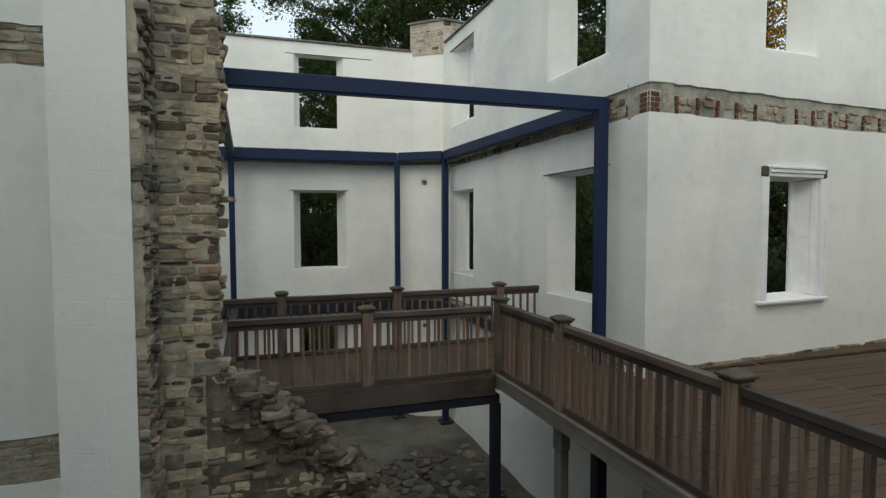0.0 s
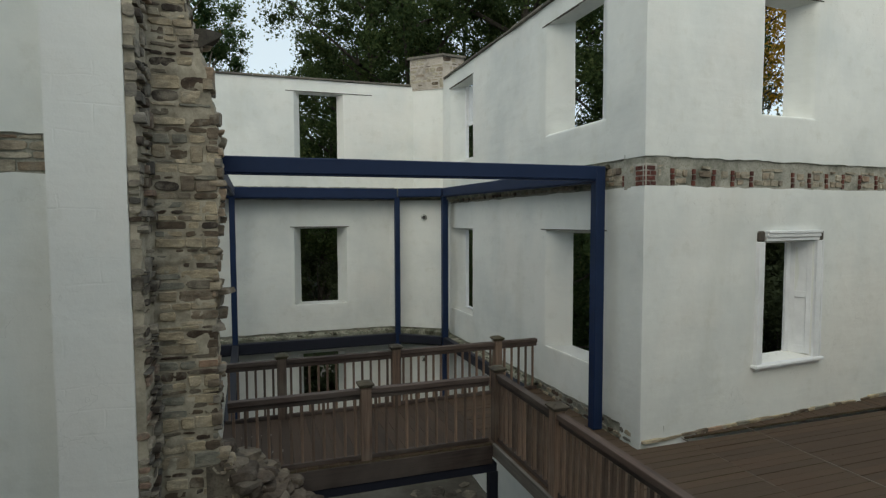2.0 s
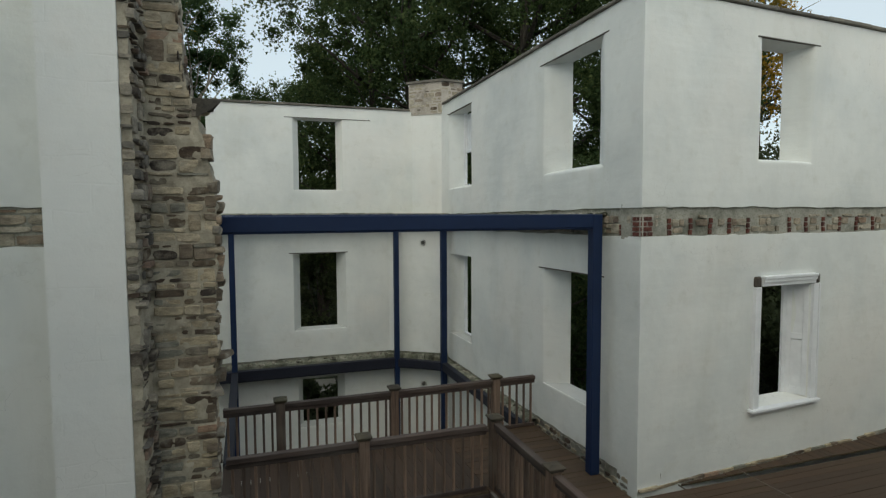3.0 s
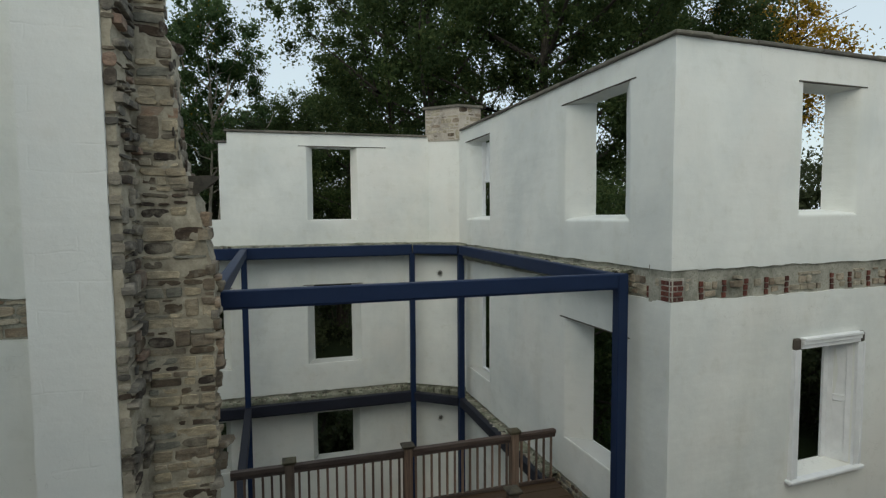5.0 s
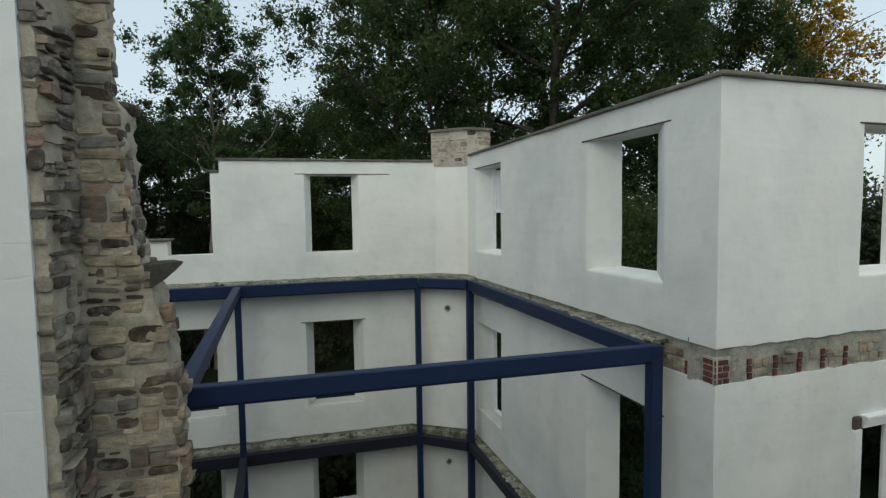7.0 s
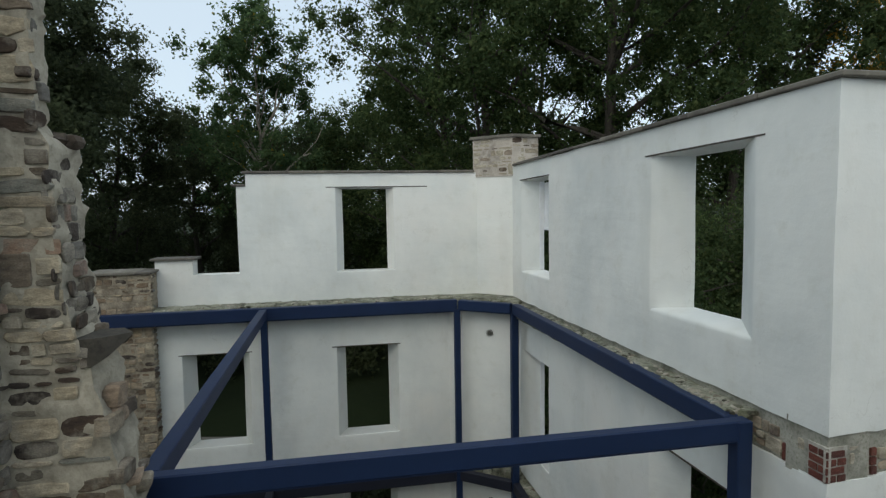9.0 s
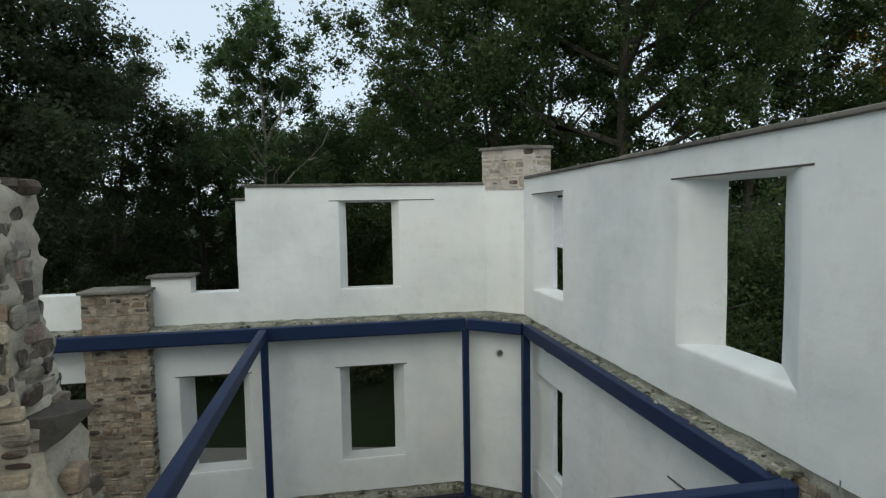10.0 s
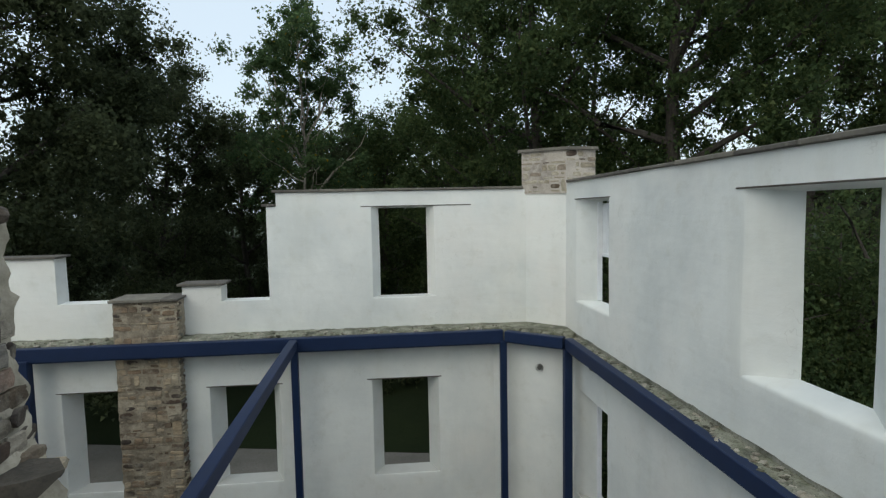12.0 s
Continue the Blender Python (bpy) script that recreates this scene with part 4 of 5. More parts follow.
for x, y1 in ((1.985, 0.10), (0.755, 0.02)):
    box_part("deck_strip", (x - 0.006, x + 0.006, -10.9, y1, DECK - 0.02, DECK + (0.006 if x > 1 else 0.001)), M_FASCIA, deck, 0.002, "pale narrow strip between deck boards")
for y in (-10.2, -8.2, -6.3, -4.4, -2.4, -0.5):
    box_part("joist", (-1.87, 8.8, y, y + 0.08, -0.33, DECK - 0.032), M_RAIL_X, deck)
for y in (1.4, 2.1):
    box_part("joist", (-5.68, -0.06, y, y + 0.08, -0.33, DECK - 0.032), M_RAIL_X, deck)
for x, y in ((-1.68, -0.60), (-1.68, -3.6), (-1.68, -7.2)):
    bm = box(bmesh.new(), x - 0.07, x + 0.07, y - 0.07, y + 0.07, FLOOR_PIT - 0.1, -0.70, 0.02)
    box(bm, x - 0.088, x + 0.088, y - 0.088, y + 0.088, -0.72, -0.332, 0.035)
    part("support_post", bm, M_GREY_POST, deck, "grey weathered support post with a wide head")



def rail_run(name, label, posts, axis, spans_mat, half=0.024, lift=0.065, spacing=0.142):
    """A timber guard rail through the given post places, along x (0) or y (1)."""
    ob = thing(name, label, "railing", "deck railings")
    for i, (px, py, has) in enumerate(posts):
        if not has:
            continue
        w = 0.072
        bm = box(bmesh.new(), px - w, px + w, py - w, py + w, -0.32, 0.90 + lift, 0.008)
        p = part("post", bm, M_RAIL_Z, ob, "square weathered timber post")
        bm = bmesh.new()
        r = bmesh.ops.create_cone(bm, cap_ends=True, segments=4, radius1=0.150, radius2=0.060, depth=0.028)
        bmesh.ops.rotate(bm, verts=r["verts"], cent=(0, 0, 0), matrix=Matrix.Rotation(math.pi / 4, 3, "Z"))
        bmesh.ops.translate(bm, verts=r["verts"], vec=(px, py, 0.950 + lift))
        box(bm, px - 0.088, px + 0.088, py - 0.088, py + 0.088, 0.885 + lift, 0.912 + lift, 0.004)
        box(bm, px - 0.108, px + 0.108, py - 0.108, py + 0.108, 0.91 + lift, 0.936 + lift, 0.006)
        part("cap", bm, M_CAP, p, "mossy pyramid post cap")
    for (ax, ay, _), (bx, by, _) in zip(posts, posts[1:]):
        a, b = Vector((ax, ay, 0)), Vector((bx, by, 0))
        d = (b - a).normalized()
        L = (b - a).length
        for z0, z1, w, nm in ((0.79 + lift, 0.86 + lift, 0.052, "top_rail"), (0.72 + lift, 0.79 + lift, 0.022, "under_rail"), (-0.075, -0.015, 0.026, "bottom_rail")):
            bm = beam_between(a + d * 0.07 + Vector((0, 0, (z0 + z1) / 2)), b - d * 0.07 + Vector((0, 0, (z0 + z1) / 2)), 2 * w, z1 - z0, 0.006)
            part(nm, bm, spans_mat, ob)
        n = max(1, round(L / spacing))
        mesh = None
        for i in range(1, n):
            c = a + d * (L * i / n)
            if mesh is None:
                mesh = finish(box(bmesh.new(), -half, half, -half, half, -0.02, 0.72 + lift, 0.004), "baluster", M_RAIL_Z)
            piece("baluster", mesh, ob, Matrix.Translation((c.x, c.y, 0)) @ Matrix.Rotation(0.04 * math.sin(i * 3.7), 4, "Z"))
    return ob


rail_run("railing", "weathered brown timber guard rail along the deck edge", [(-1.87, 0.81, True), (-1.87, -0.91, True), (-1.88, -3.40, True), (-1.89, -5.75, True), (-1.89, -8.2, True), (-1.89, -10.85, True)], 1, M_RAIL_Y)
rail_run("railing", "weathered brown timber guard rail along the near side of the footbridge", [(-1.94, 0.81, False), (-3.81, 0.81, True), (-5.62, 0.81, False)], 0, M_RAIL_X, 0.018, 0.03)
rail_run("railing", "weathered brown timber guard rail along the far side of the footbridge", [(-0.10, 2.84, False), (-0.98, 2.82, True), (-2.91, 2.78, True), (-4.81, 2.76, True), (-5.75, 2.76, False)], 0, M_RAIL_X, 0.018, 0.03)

# ---- trimmed window of the south wall ----
window_1 = tagged(new("window_1"), "white painted window surround with panelled reveal shutters", "window", kind="structure")
u0, u1, z0, z1 = TW


def south_box(name, ua, ub, va, vb, za, zb, mat=M_TRIM, bevel=0.006, label="", parent=None):
    return part(name, box(bmesh.new(), ua, ub, va, vb, za, zb, bevel, M_SOUTH), mat, parent or window_1, label)


south_box("casing", u0 - 0.13, u0, -0.045, 0.02, z0, z1 - 0.02, label="white painted side casing")
south_box("casing", u1, u1 + 0.13, -0.045, 0.02, z0, z1 - 0.02, label="white painted side casing")
south_box("casing_bead", u0 - 0.15, u0 - 0.115, -0.06, 0.02, z0, z1 - 0.02)
south_box("casing_bead", u1 + 0.115, u1 + 0.15, -0.06, 0.02, z0, z1 - 0.02)
for k, (za, zb, v) in enumerate(((z1 - 0.01, z1 + 0.05, -0.05), (z1 + 0.05, z1 + 0.11, -0.075), (z1 + 0.11, z1 + 0.155, -0.095))):
    south_box("head_moulding", u0 + 0.01, u1 + 0.05, v, 0.02, za, zb, label="stepped white head moulding")
south_box("lintel_end", u0 - 0.14, u0 - 0.01, -0.05, 0.05, z1 - 0.015, z1 + 0.15, M_RUST, 0.02, "rough exposed timber lintel end")
south_box("lintel_end", u1 + 0.07, u1 + 0.15, -0.05, 0.05, z1 - 0.015, z1 + 0.15, M_RUST, 0.02, "rough exposed timber lintel end")
south_box("sill", u0 - 0.19, u1 + 0.19, -0.10, 0.10, z0 - 0.055, z0, bevel=0.012, label="white painted projecting sill")
south_box("sill_apron", u0 - 0.13, u1 + 0.13, -0.035, 0.02, z0 - 0.10, z0 - 0.055)


def reveal_panel(ua, ub, va, vb, ztop, zbot):
    """A panelled board lining one splayed side of the opening."""
    a, b = Vector((ua, va)), Vector((ub, vb))
    L = (b - a).length
    loc = wall_frame(a, b, (-1 if ua > 3 else 1, 0.2))
    mm = M_SOUTH @ loc
    bm = bmesh.new()
    box(bm, 0.0, L, -0.004, 0.010, zbot, ztop, 0.0, mm)
    zmid = zbot + (ztop - zbot) * 0.53
    st = 0.075
    for x0, x1, za, zb in ((0.0, st, zbot, ztop), (L - st, L, zbot, ztop), (st, L - st, zbot, zbot + 0.13), (st, L - st, zmid - 0.05, zmid + 0.05), (st, L - st, ztop - 0.10, ztop)):
        box(bm, x0, x1, 0.010, 0.030, za, zb, 0.004, mm)
    part("shutter", bm, M_TRIM, window_1, "white panelled shutter folded into the reveal")


reveal_panel(3.60, 3.43, 0.02, 0.285, 2.76, 0.88)
reveal_panel(2.42, 2.53, 0.02, 0.285, 2.76, 0.88)
south_box("inner_frame", 3.30, 3.40, 0.255, 0.30, 0.9, 2.74)

# thin dark strips, added as the shadow line of the soffit over splayed openings
for m, ua, ub, z in ((M_NORTH_UP, north_u(-4.32), north_u(-2.0), 6.525), (M_NORTH, north_u(-4.28), north_u(-2.72), 2.905), (M_NORTH, north_u(-7.55), north_u(-6.02), 2.905),
                     (M_NORTH, north_u(-10.45), north_u(-8.95), 2.905), (M_EAST, 0.80, 2.90, 6.695), (M_EAST, 0.85, 2.90, 2.975), (M_EAST, 6.25, 7.95, 6.695), (M_SOUTH, 2.2, 3.62, 6.625)):
    lt = box_part("lintel", (ua, ub, -0.014, 0.05, z - 0.006, z + 0.012), M_RUST, None, 0.003, m=m)
    tagged(lt, "thin dark strip for the shadow line of the soffit crack over a window opening", "lintel", "window lintels")

# round vents in the chamfer
for z in (3.15, -0.82):
    bm = bmesh.new()
    bmesh.ops.create_cone(bm, cap_ends=False, segments=20, radius1=0.078, radius2=0.072, depth=0.05)
    bmesh.ops.create_cone(bm, cap_ends=True, segments=20, radius1=0.050, radius2=0.050, depth=0.03)
    bmesh.ops.transform(bm, matrix=M_CH @ Matrix.Translation((1.05, -0.012, z)) @ Matrix.Rotation(math.pi / 2, 4, "X"), verts=bm.verts)
    tagged(part("vent_pipe", bm, M_DARK, None), "small round dark vent pipe end in the wall", "vent", "vents")

# ---- white pilaster and the broken stone pier ----
bm = bmesh.new()
MP = Matrix.Translation((-6.97, -0.60, 0))
lay_panel(bm, MP, 0, 0.655, -4.0, 9.4, 0.63, [], 9.2)
tagged(part("pilaster", bm, M_PLASTER_SMOOTH, None, smooth=0.5), "smooth white plastered pilaster against the broken wall", "pilaster", kind="structure")

FOOT_SLABS = [slab_mesh(random.Random(60 + k), "stone", M_SLABSTONE) for k in range(5)]
rng = random.Random(11)
pier = tagged(new("pier_west"), "broken rubble stone wall end with ragged edges", "stone wall", kind="structure")


PIER_END = ((-4.0, -2.5), (-2.6, -2.75), (-2.0, -3.15), (-0.9, -4.05), (-0.3, -4.75), (0.4, -5.58), (2.8, -5.54), (3.8, -5.47), (4.3, -5.50), (4.9, -5.62), (5.15, -5.68), (5.3, -5.73), (5.5, -5.77), (6.0, -5.81), (6.5, -5.80), (6.6, -5.87), (9.0, -5.88))


def pier_edge(z):
    """x of the ragged end of the broken wall at height z."""
    return float(np.interp(z, [k[0] for k in PIER_END], [k[1] for k in PIER_END]))


def pier_depth(z):
    return 0.50 if z < 6.55 else 0.24


# one lumpy mortar body, ring by ring
core = bmesh.new()
rings = []
for i in range(381):
    z = -3.6 + i * 0.0325
    e = pier_edge(z) - 0.05 + (0.035 if z < 6.5 else 0.008) * noise.noise((z * 4.0, 3.1, 0.0))
    dep = pier_depth(z)
    ring = [(-6.36, -0.56)] + [(-6.225, -0.56 + 0.58 * k / 14) for k in range(15)] + [(-6.21 + (e + 6.21) * k / 24, 0.034) for k in range(1, 25)] + [(e - 0.01, 0.034 + (dep - 0.034) * k / 9) for k in range(1, 10)] + [(-6.36, dep)]
    vs = []
    for k, (x, y) in enumerate(ring):
        q = Vector((x, y, z))
        d = Vector((noise.noise(q * 6), noise.noise(q * 6 + Vector((9, 2, 4))), 0)) * 0.024 + Vector((noise.noise(q * 15), noise.noise(q * 15 + Vector((3, 8, 1))), 0)) * 0.016
        if 40 <= k <= 48:
            d *= 1.0 if z < 6.5 else 0.5
            d.x += (0.05 if z < 6.5 else 0.012) * noise.noise((y * 7, z * 7, 2.0)) + 0.03 * noise.noise((y * 18, z * 18, 6.0))
        vs.append(core.verts.new(q + (d if 0 < k < len(ring) - 1 else Vector((0, 0, 0)))))
    rings.append(vs)
for r0, r1 in zip(rings, rings[1:]):
    n = len(r0)
    for k in range(n):
        core.faces.new((r0[k], r0[(k + 1) % n], r1[(k + 1) % n], r1[k]))
core.faces.new(rings[-1])
part("mortar_core", core, M_PIER_MORTAR, pier, "rough sandy mortar core of the wall", smooth=0.9)
# face stones towards the deck
FM = Matrix.Translation((0, 0.034, 0))
st = []
z = -3.3
while z < 8.3:
    h = rng.uniform(0.30, 0.62) if z > 0.4 else rng.uniform(0.16, 0.30)
    if z < 6.55 < z + h:
        h = 6.56 - z
    e = min(pier_edge(z), pier_edge(z + h)) - 0.02
    st += block_rubble(rng, -6.19, e, z, z + h, keep=0.96 if z < 6.5 else 0.75)
    z += h
near = [s for s in st if -0.9 < s[1] < 7.2]
near.sort(key=lambda s: s[0] > -4.9)
face_stones(pier, FM, near[:300], rng, SLABS, (0.003, 0.024), LENSES, 0.42)
# stones of the raw strip beside the pilaster
SM = wall_frame((-6.21, -0.58), (-6.21, 0.06), (-1, 0))
strip = block_rubble(rng, 0.0, 0.62, -0.8, 7.6, 0.05, 0.75)
face_stones(pier, SM, strip, rng, STRIPS, (0.004, 0.070), LENSES, 0.35)
face_stones(pier, Matrix.Translation((0, -0.572, 0)), rubble(rng, -6.325, -6.19, -0.6, 7.4, 0.03, 0.2, 0.3, 0.6), rng, STRIPS, (0.002, 0.022), LENSES)
# ragged toothing stones at the end
z = 0.3
while z < 8.2:
    h = rng.uniform(0.06, 0.17)
    for y in ((0.10, 0.24, 0.39) if z < 5.2 else (0.07, 0.18, 0.30, 0.42)):
        if rng.random() < (0.5 if z < 5.2 else 0.97 if z < 6.3 else 0.2):
            d = rng.uniform(0.12, 0.26)
            out = rng.uniform(0.010, 0.05) * (1.7 if z < 4.8 else 1.0) + (0.07 if rng.random() < 0.08 else 0)
            if z > 6.45:
                out, y = out * 0.4, min(y, 0.17)
            elif z > 5.2:
                out *= 0.4
            x = pier_edge(z) - 0.065 + rng.uniform(-0.025, 0.02)
            t = Matrix.Translation((x, y + rng.uniform(-0.02, 0.02), z + h / 2)) @ Matrix.Rotation(math.pi / 2 + rng.uniform(-0.25, 0.25), 4, "Z") @ Matrix.Rotation(rng.uniform(-0.08, 0.08), 4, "X") @ Matrix.Diagonal((d, out, h * 0.92, 1))
            piece("stone", rng.choice(ENDS if z < 5.2 else LENSES if rng.random() < 0.5 else STRIPS), pier, t)
    z += h
tip = bmesh.new()
lo = [tip.verts.new(q) for q in ((-5.82, 0.06, 5.05), (-5.68, 0.03, 5.025), (-5.58, 0.05, 5.09), (-5.465, 0.17, 5.205), (-5.56, 0.30, 5.12), (-5.82, 0.34, 5.06))]
hi = [tip.verts.new(q) for q in ((-5.82, 0.06, 5.21), (-5.68, 0.03, 5.215), (-5.58, 0.05, 5.222), (-5.462, 0.17, 5.222), (-5.56, 0.30, 5.23), (-5.82, 0.34, 5.22))]
tip.faces.new(lo)
tip.faces.new(hi)
for k in range(6):
    tip.faces.new((lo[k], lo[(k + 1) % 6], hi[(k + 1) % 6], hi[k]))
part("stone", tip, M_DARKSLAB, pier, "pointed dark slab jutting from the broken end", smooth=0.75)
joined_stones("low_face_stones", pier, FM, near[300:] + [s for s in st if not (-0.9 < s[1] < 7.2)], rng, M_SLABSTONE_J, (0.008, 0.035))
# broken slope at the foot
def slope_z(x):
    return 0.40 - 0.80 * max(0, x + 5.6) - 0.26 * max(0, x + 4.7) ** 1.5


foot = thing("rubble_slope", "sloping heap of broken wall stones and mortar", "rubble", kind="stuff")
bm = bmesh.new()
gx = [[None] * 25 for _ in range(91)]
for i in range(91):
    for j in range(25):
        x, y = -5.75 + 3.4 * i / 90, 0.02 + 0.80 * j / 24
        z = slope_z(x) + 0.03 + 0.12 * noise.noise((x * 3, y * 3, 1)) + 0.06 * noise.noise((x * 9, y * 9, 4)) + 0.03 * noise.noise((x * 22, y * 22, 7))
        gx[i][j] = bm.verts.new((x, y, max(z, FLOOR_PIT - 0.2)))
for i in range(90):
    for j in range(24):
        bm.faces.new((gx[i][j], gx[i + 1][j], gx[i + 1][j + 1], gx[i][j + 1]))
r = bmesh.ops.extrude_face_region(bm, geom=bm.faces[:])
for v in r["geom"]:
    if isinstance(v, bmesh.types.BMVert):
        v.co.z = FLOOR_PIT - 0.3
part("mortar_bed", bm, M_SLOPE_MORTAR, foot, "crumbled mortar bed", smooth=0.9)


def loose(name, parent, count, place, size, seed, mats, tilt=0.35):
    """Tumbled stones in one mesh."""
    rr = random.Random(seed)
    verts, faces = [], []
    for _ in range(count):
        x, y, z = place(rr)
        sx, sy, sz = rr.uniform(*size), rr.uniform(*size) * 0.8, rr.uniform(*size) * 0.38
        m = Matrix.Translation((x, y, z)) @ Euler((rr.uniform(-tilt, tilt), rr.uniform(-tilt, tilt), rr.uniform(0, 6.3))).to_matrix().to_4x4()
        bm = bmesh.new()
        bmesh.ops.create_icosphere(bm, subdivisions=2 if count < 500 else 1, radius=0.5)
        base = len(verts)
        off = Vector((rr.uniform(0, 90), rr.uniform(0, 90), 0))
        for v in bm.verts:
            k = Vector([math.copysign(abs(c * 2) ** 0.48, c) * 0.5 for c in v.co])
            f = 1.0 + 0.28 * noise.noise(v.co * 2.2 + off)
            p = m @ Vector((k.x * sx * f, k.y * sy * f, k.z * sz * f * rr.uniform(0.9, 1.1)))
            verts.append(p[:])
        for f in bm.faces:
            faces.append([base + v.index for v in f.verts])
        bm.free()
    me = bpy.data.meshes.new(name)
    me.from_pydata(verts, [], faces)
    me.materials.append(mats)
    ob = new(name, me)
    if parent is not None:
        ob.parent = parent
    return tagged(ob, kind="stuff")


def on_slope(rr):
    x, y = rr.uniform(-5.65, -2.6), 0.0 + 0.88 * rr.random() ** 1.3
    return x, y, max(slope_z(x) + 0.12 * noise.noise((x * 3, y * 3, 1)), FLOOR_PIT) + rr.uniform(-0.06, 0.02)


def on_face(rr):
    """Displaced stones of the broken face under the slope's edge."""
    x = rr.uniform(-5.5, -2.6)
    return x, 0.06 + rr.uniform(-0.05, 0.03), max(slope_z(x) - abs(rr.gauss(0, 0.42)) - 0.03, FLOOR_PIT)


def below_slope(rr):
    """Stones fallen in front of the broken wall, thickest against it."""
    x = rr.uniform(-5.4, -1.9)
    y = 0.05 - 1.9 * rr.random() ** 2
    return x, y, FLOOR_PIT + max(0.0, 0.75 + 0.5 * y) * max(0.2, 1 - abs(x + 4.0) * 0.35) * rr.random()


loose("slope_stones", foot, 170, on_slope, (0.18, 0.44), 3, M_TUMBLED_SHADED, 0.14)
loose("slope_chips", foot, 260, on_slope, (0.05, 0.14), 8, M_TUMBLED_SHADED)
loose("face_stones", foot, 130, on_face, (0.08, 0.36), 15, M_TUMBLED_SHADED, 0.10)
loose("fallen_stones", foot, 260, below_slope, (0.10, 0.36), 12, M_TUMBLED_SHADED)
loose("shelf_stones", pier, 30, lambda rr: (rr.uniform(-6.15, -5.92), rr.uniform(0.27, 0.45), 6.54), (0.12, 0.30), 31, M_TUMBLED_SHADED, 0.12)
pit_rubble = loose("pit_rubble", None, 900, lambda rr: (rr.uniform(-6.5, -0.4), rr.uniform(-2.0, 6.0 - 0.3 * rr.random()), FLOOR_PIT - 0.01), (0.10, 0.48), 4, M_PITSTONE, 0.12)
tagged(pit_rubble, "scattered loose stones on the earth floor", "rubble", kind="stuff")

# ---- stone bands, far pier, chimney ----
FAR_Y = 8.64


def lumpy_block(x0, x1, y0, y1, z0, z1, step=0.05, amp=0.018, seed=0.0):
    """A rough mortar mass with uneven sides."""
    bm = bmesh.new()
    nx, ny, nz = max(2, round((x1 - x0) / step)), max(2, round((y1 - y0) / step)), round((z1 - z0) / step)
    ring = [(x0 + (x1 - x0) * i / nx, y0) for i in range(nx)] + [(x1, y0 + (y1 - y0) * i / ny) for i in range(ny)]
    ring += [(x1 - (x1 - x0) * i / nx, y1) for i in range(nx)] + [(x0, y1 - (y1 - y0) * i / ny) for i in range(ny)]
    rows = []
    for k in range(nz + 1):
        row = []
        for x, y in ring:
            q = Vector((x, y, z0 + (z1 - z0) * k / nz))
            d = Vector((noise.noise(q * 7), noise.noise(q * 7 + Vector((seed, 4, 9))), 0)) * amp + Vector((noise.noise(q * 17), noise.noise(q * 17 + Vector((2, seed, 5))), 0)) * amp * 0.6
            row.append(bm.verts.new(q + d))
        rows.append(row)
    n = len(ring)
    for r0, r1 in zip(rows, rows[1:]):
        for k in range(n):
            bm.faces.new((r0[k], r0[(k + 1) % n], r1[(k + 1) % n], r1[k]))
    bm.faces.new(rows[-1])
    return bm


far_pier = tagged(new("pier_north"), "tall bare rubble stone pier against the far wall", "stone pier", kind="structure")
bm = lumpy_block(-9.17, -7.97, FAR_Y + 0.03, NORTH_Y + 0.45, -4.0, 4.74, 0.045, 0.022, 3.0)
part("mortar_core", bm, M_FAR_MORTAR, far_pier, "rough stained mortar core", smooth=0.9)
st = block_rubble(rng, -9.17, -7.97, -3.6, 4.74, 0.045, 0.72)
up = sorted(st, key=lambda s: -s[1])
face_stones(far_pier, Matrix.Translation((0, FAR_Y + 0.03, 0)), up[:260], rng, STONES_FAR, (0.004, 0.024), FAR_LENSES, 0.5)
joined_stones("low_stones", far_pier, Matrix.Translation((0, FAR_Y + 0.03, 0)), up[260:], rng, M_STONE_J, (0.006, 0.03))
SMF = wall_frame((-7.96, FAR_Y), (-7.96, NORTH_Y), (-1, 0))
joined_stones("side_stones", far_pier, SMF, courses(rng, 0.02, 0.26, -3.6, 4.72, 0.07, 0.16, 0.1, 0.26), rng, M_STONE_J, (0.01, 0.03))
coping("coping_stone", "slate slab on top of the stone pier", Matrix.Translation((0, FAR_Y, 0)), -9.22, -7.91, 4.745, 0.72, over=0.05, seed=8)

chim = thing("chimney", "short stone chimney stump with a slate cap on the wall corner", "chimney")
cx = [Vector((-0.88, 9.17)), Vector((-0.135, 8.47)), Vector((0.52, 8.56)), Vector((0.64, 9.22)), Vector((-0.15, 9.9))]
bm = bmesh.new()
lo = [bm.verts.new((p.x, p.y, 6.72)) for p in cx]
hi = [bm.verts.new((p.x, p.y, 7.60)) for p in cx]
bm.faces.new(lo)
bm.faces.new(hi)
for i in range(5):
    bm.faces.new((lo[i], lo[(i + 1) % 5], hi[(i + 1) % 5], hi[i]))
part("mortar_core", bm, M_CHIMNEY_MORTAR, chim, "pale mortar body")
for a, b, into in ((cx[0], cx[1], (0.5, 1)), (cx[1], cx[2], (0, 1)), (cx[4], cx[0], (1, 0))):
    m = wall_frame(a, b, into)
    face_stones(chim, m, block_rubble(rng, 0.0, (b - a).length, 6.74, 7.60, 0.05, 0.75), rng, STONES_CHIMNEY, (0.003, 0.012), LENSES, 0.18)
bm = bmesh.new()
cen = sum(cx, Vector((0, 0))) / 5
lo = [bm.verts.new((*(cen + (p - cen) * 1.10), 7.60)) for p in cx]
hi = [bm.verts.new((*(cen + (p - cen) * 1.08), 7.665)) for p in cx]
bm.faces.new(lo)
bm.faces.new(hi)
for i in range(5):
    bm.faces.new((lo[i], lo[(i + 1) % 5], hi[(i + 1) % 5], hi[i]))
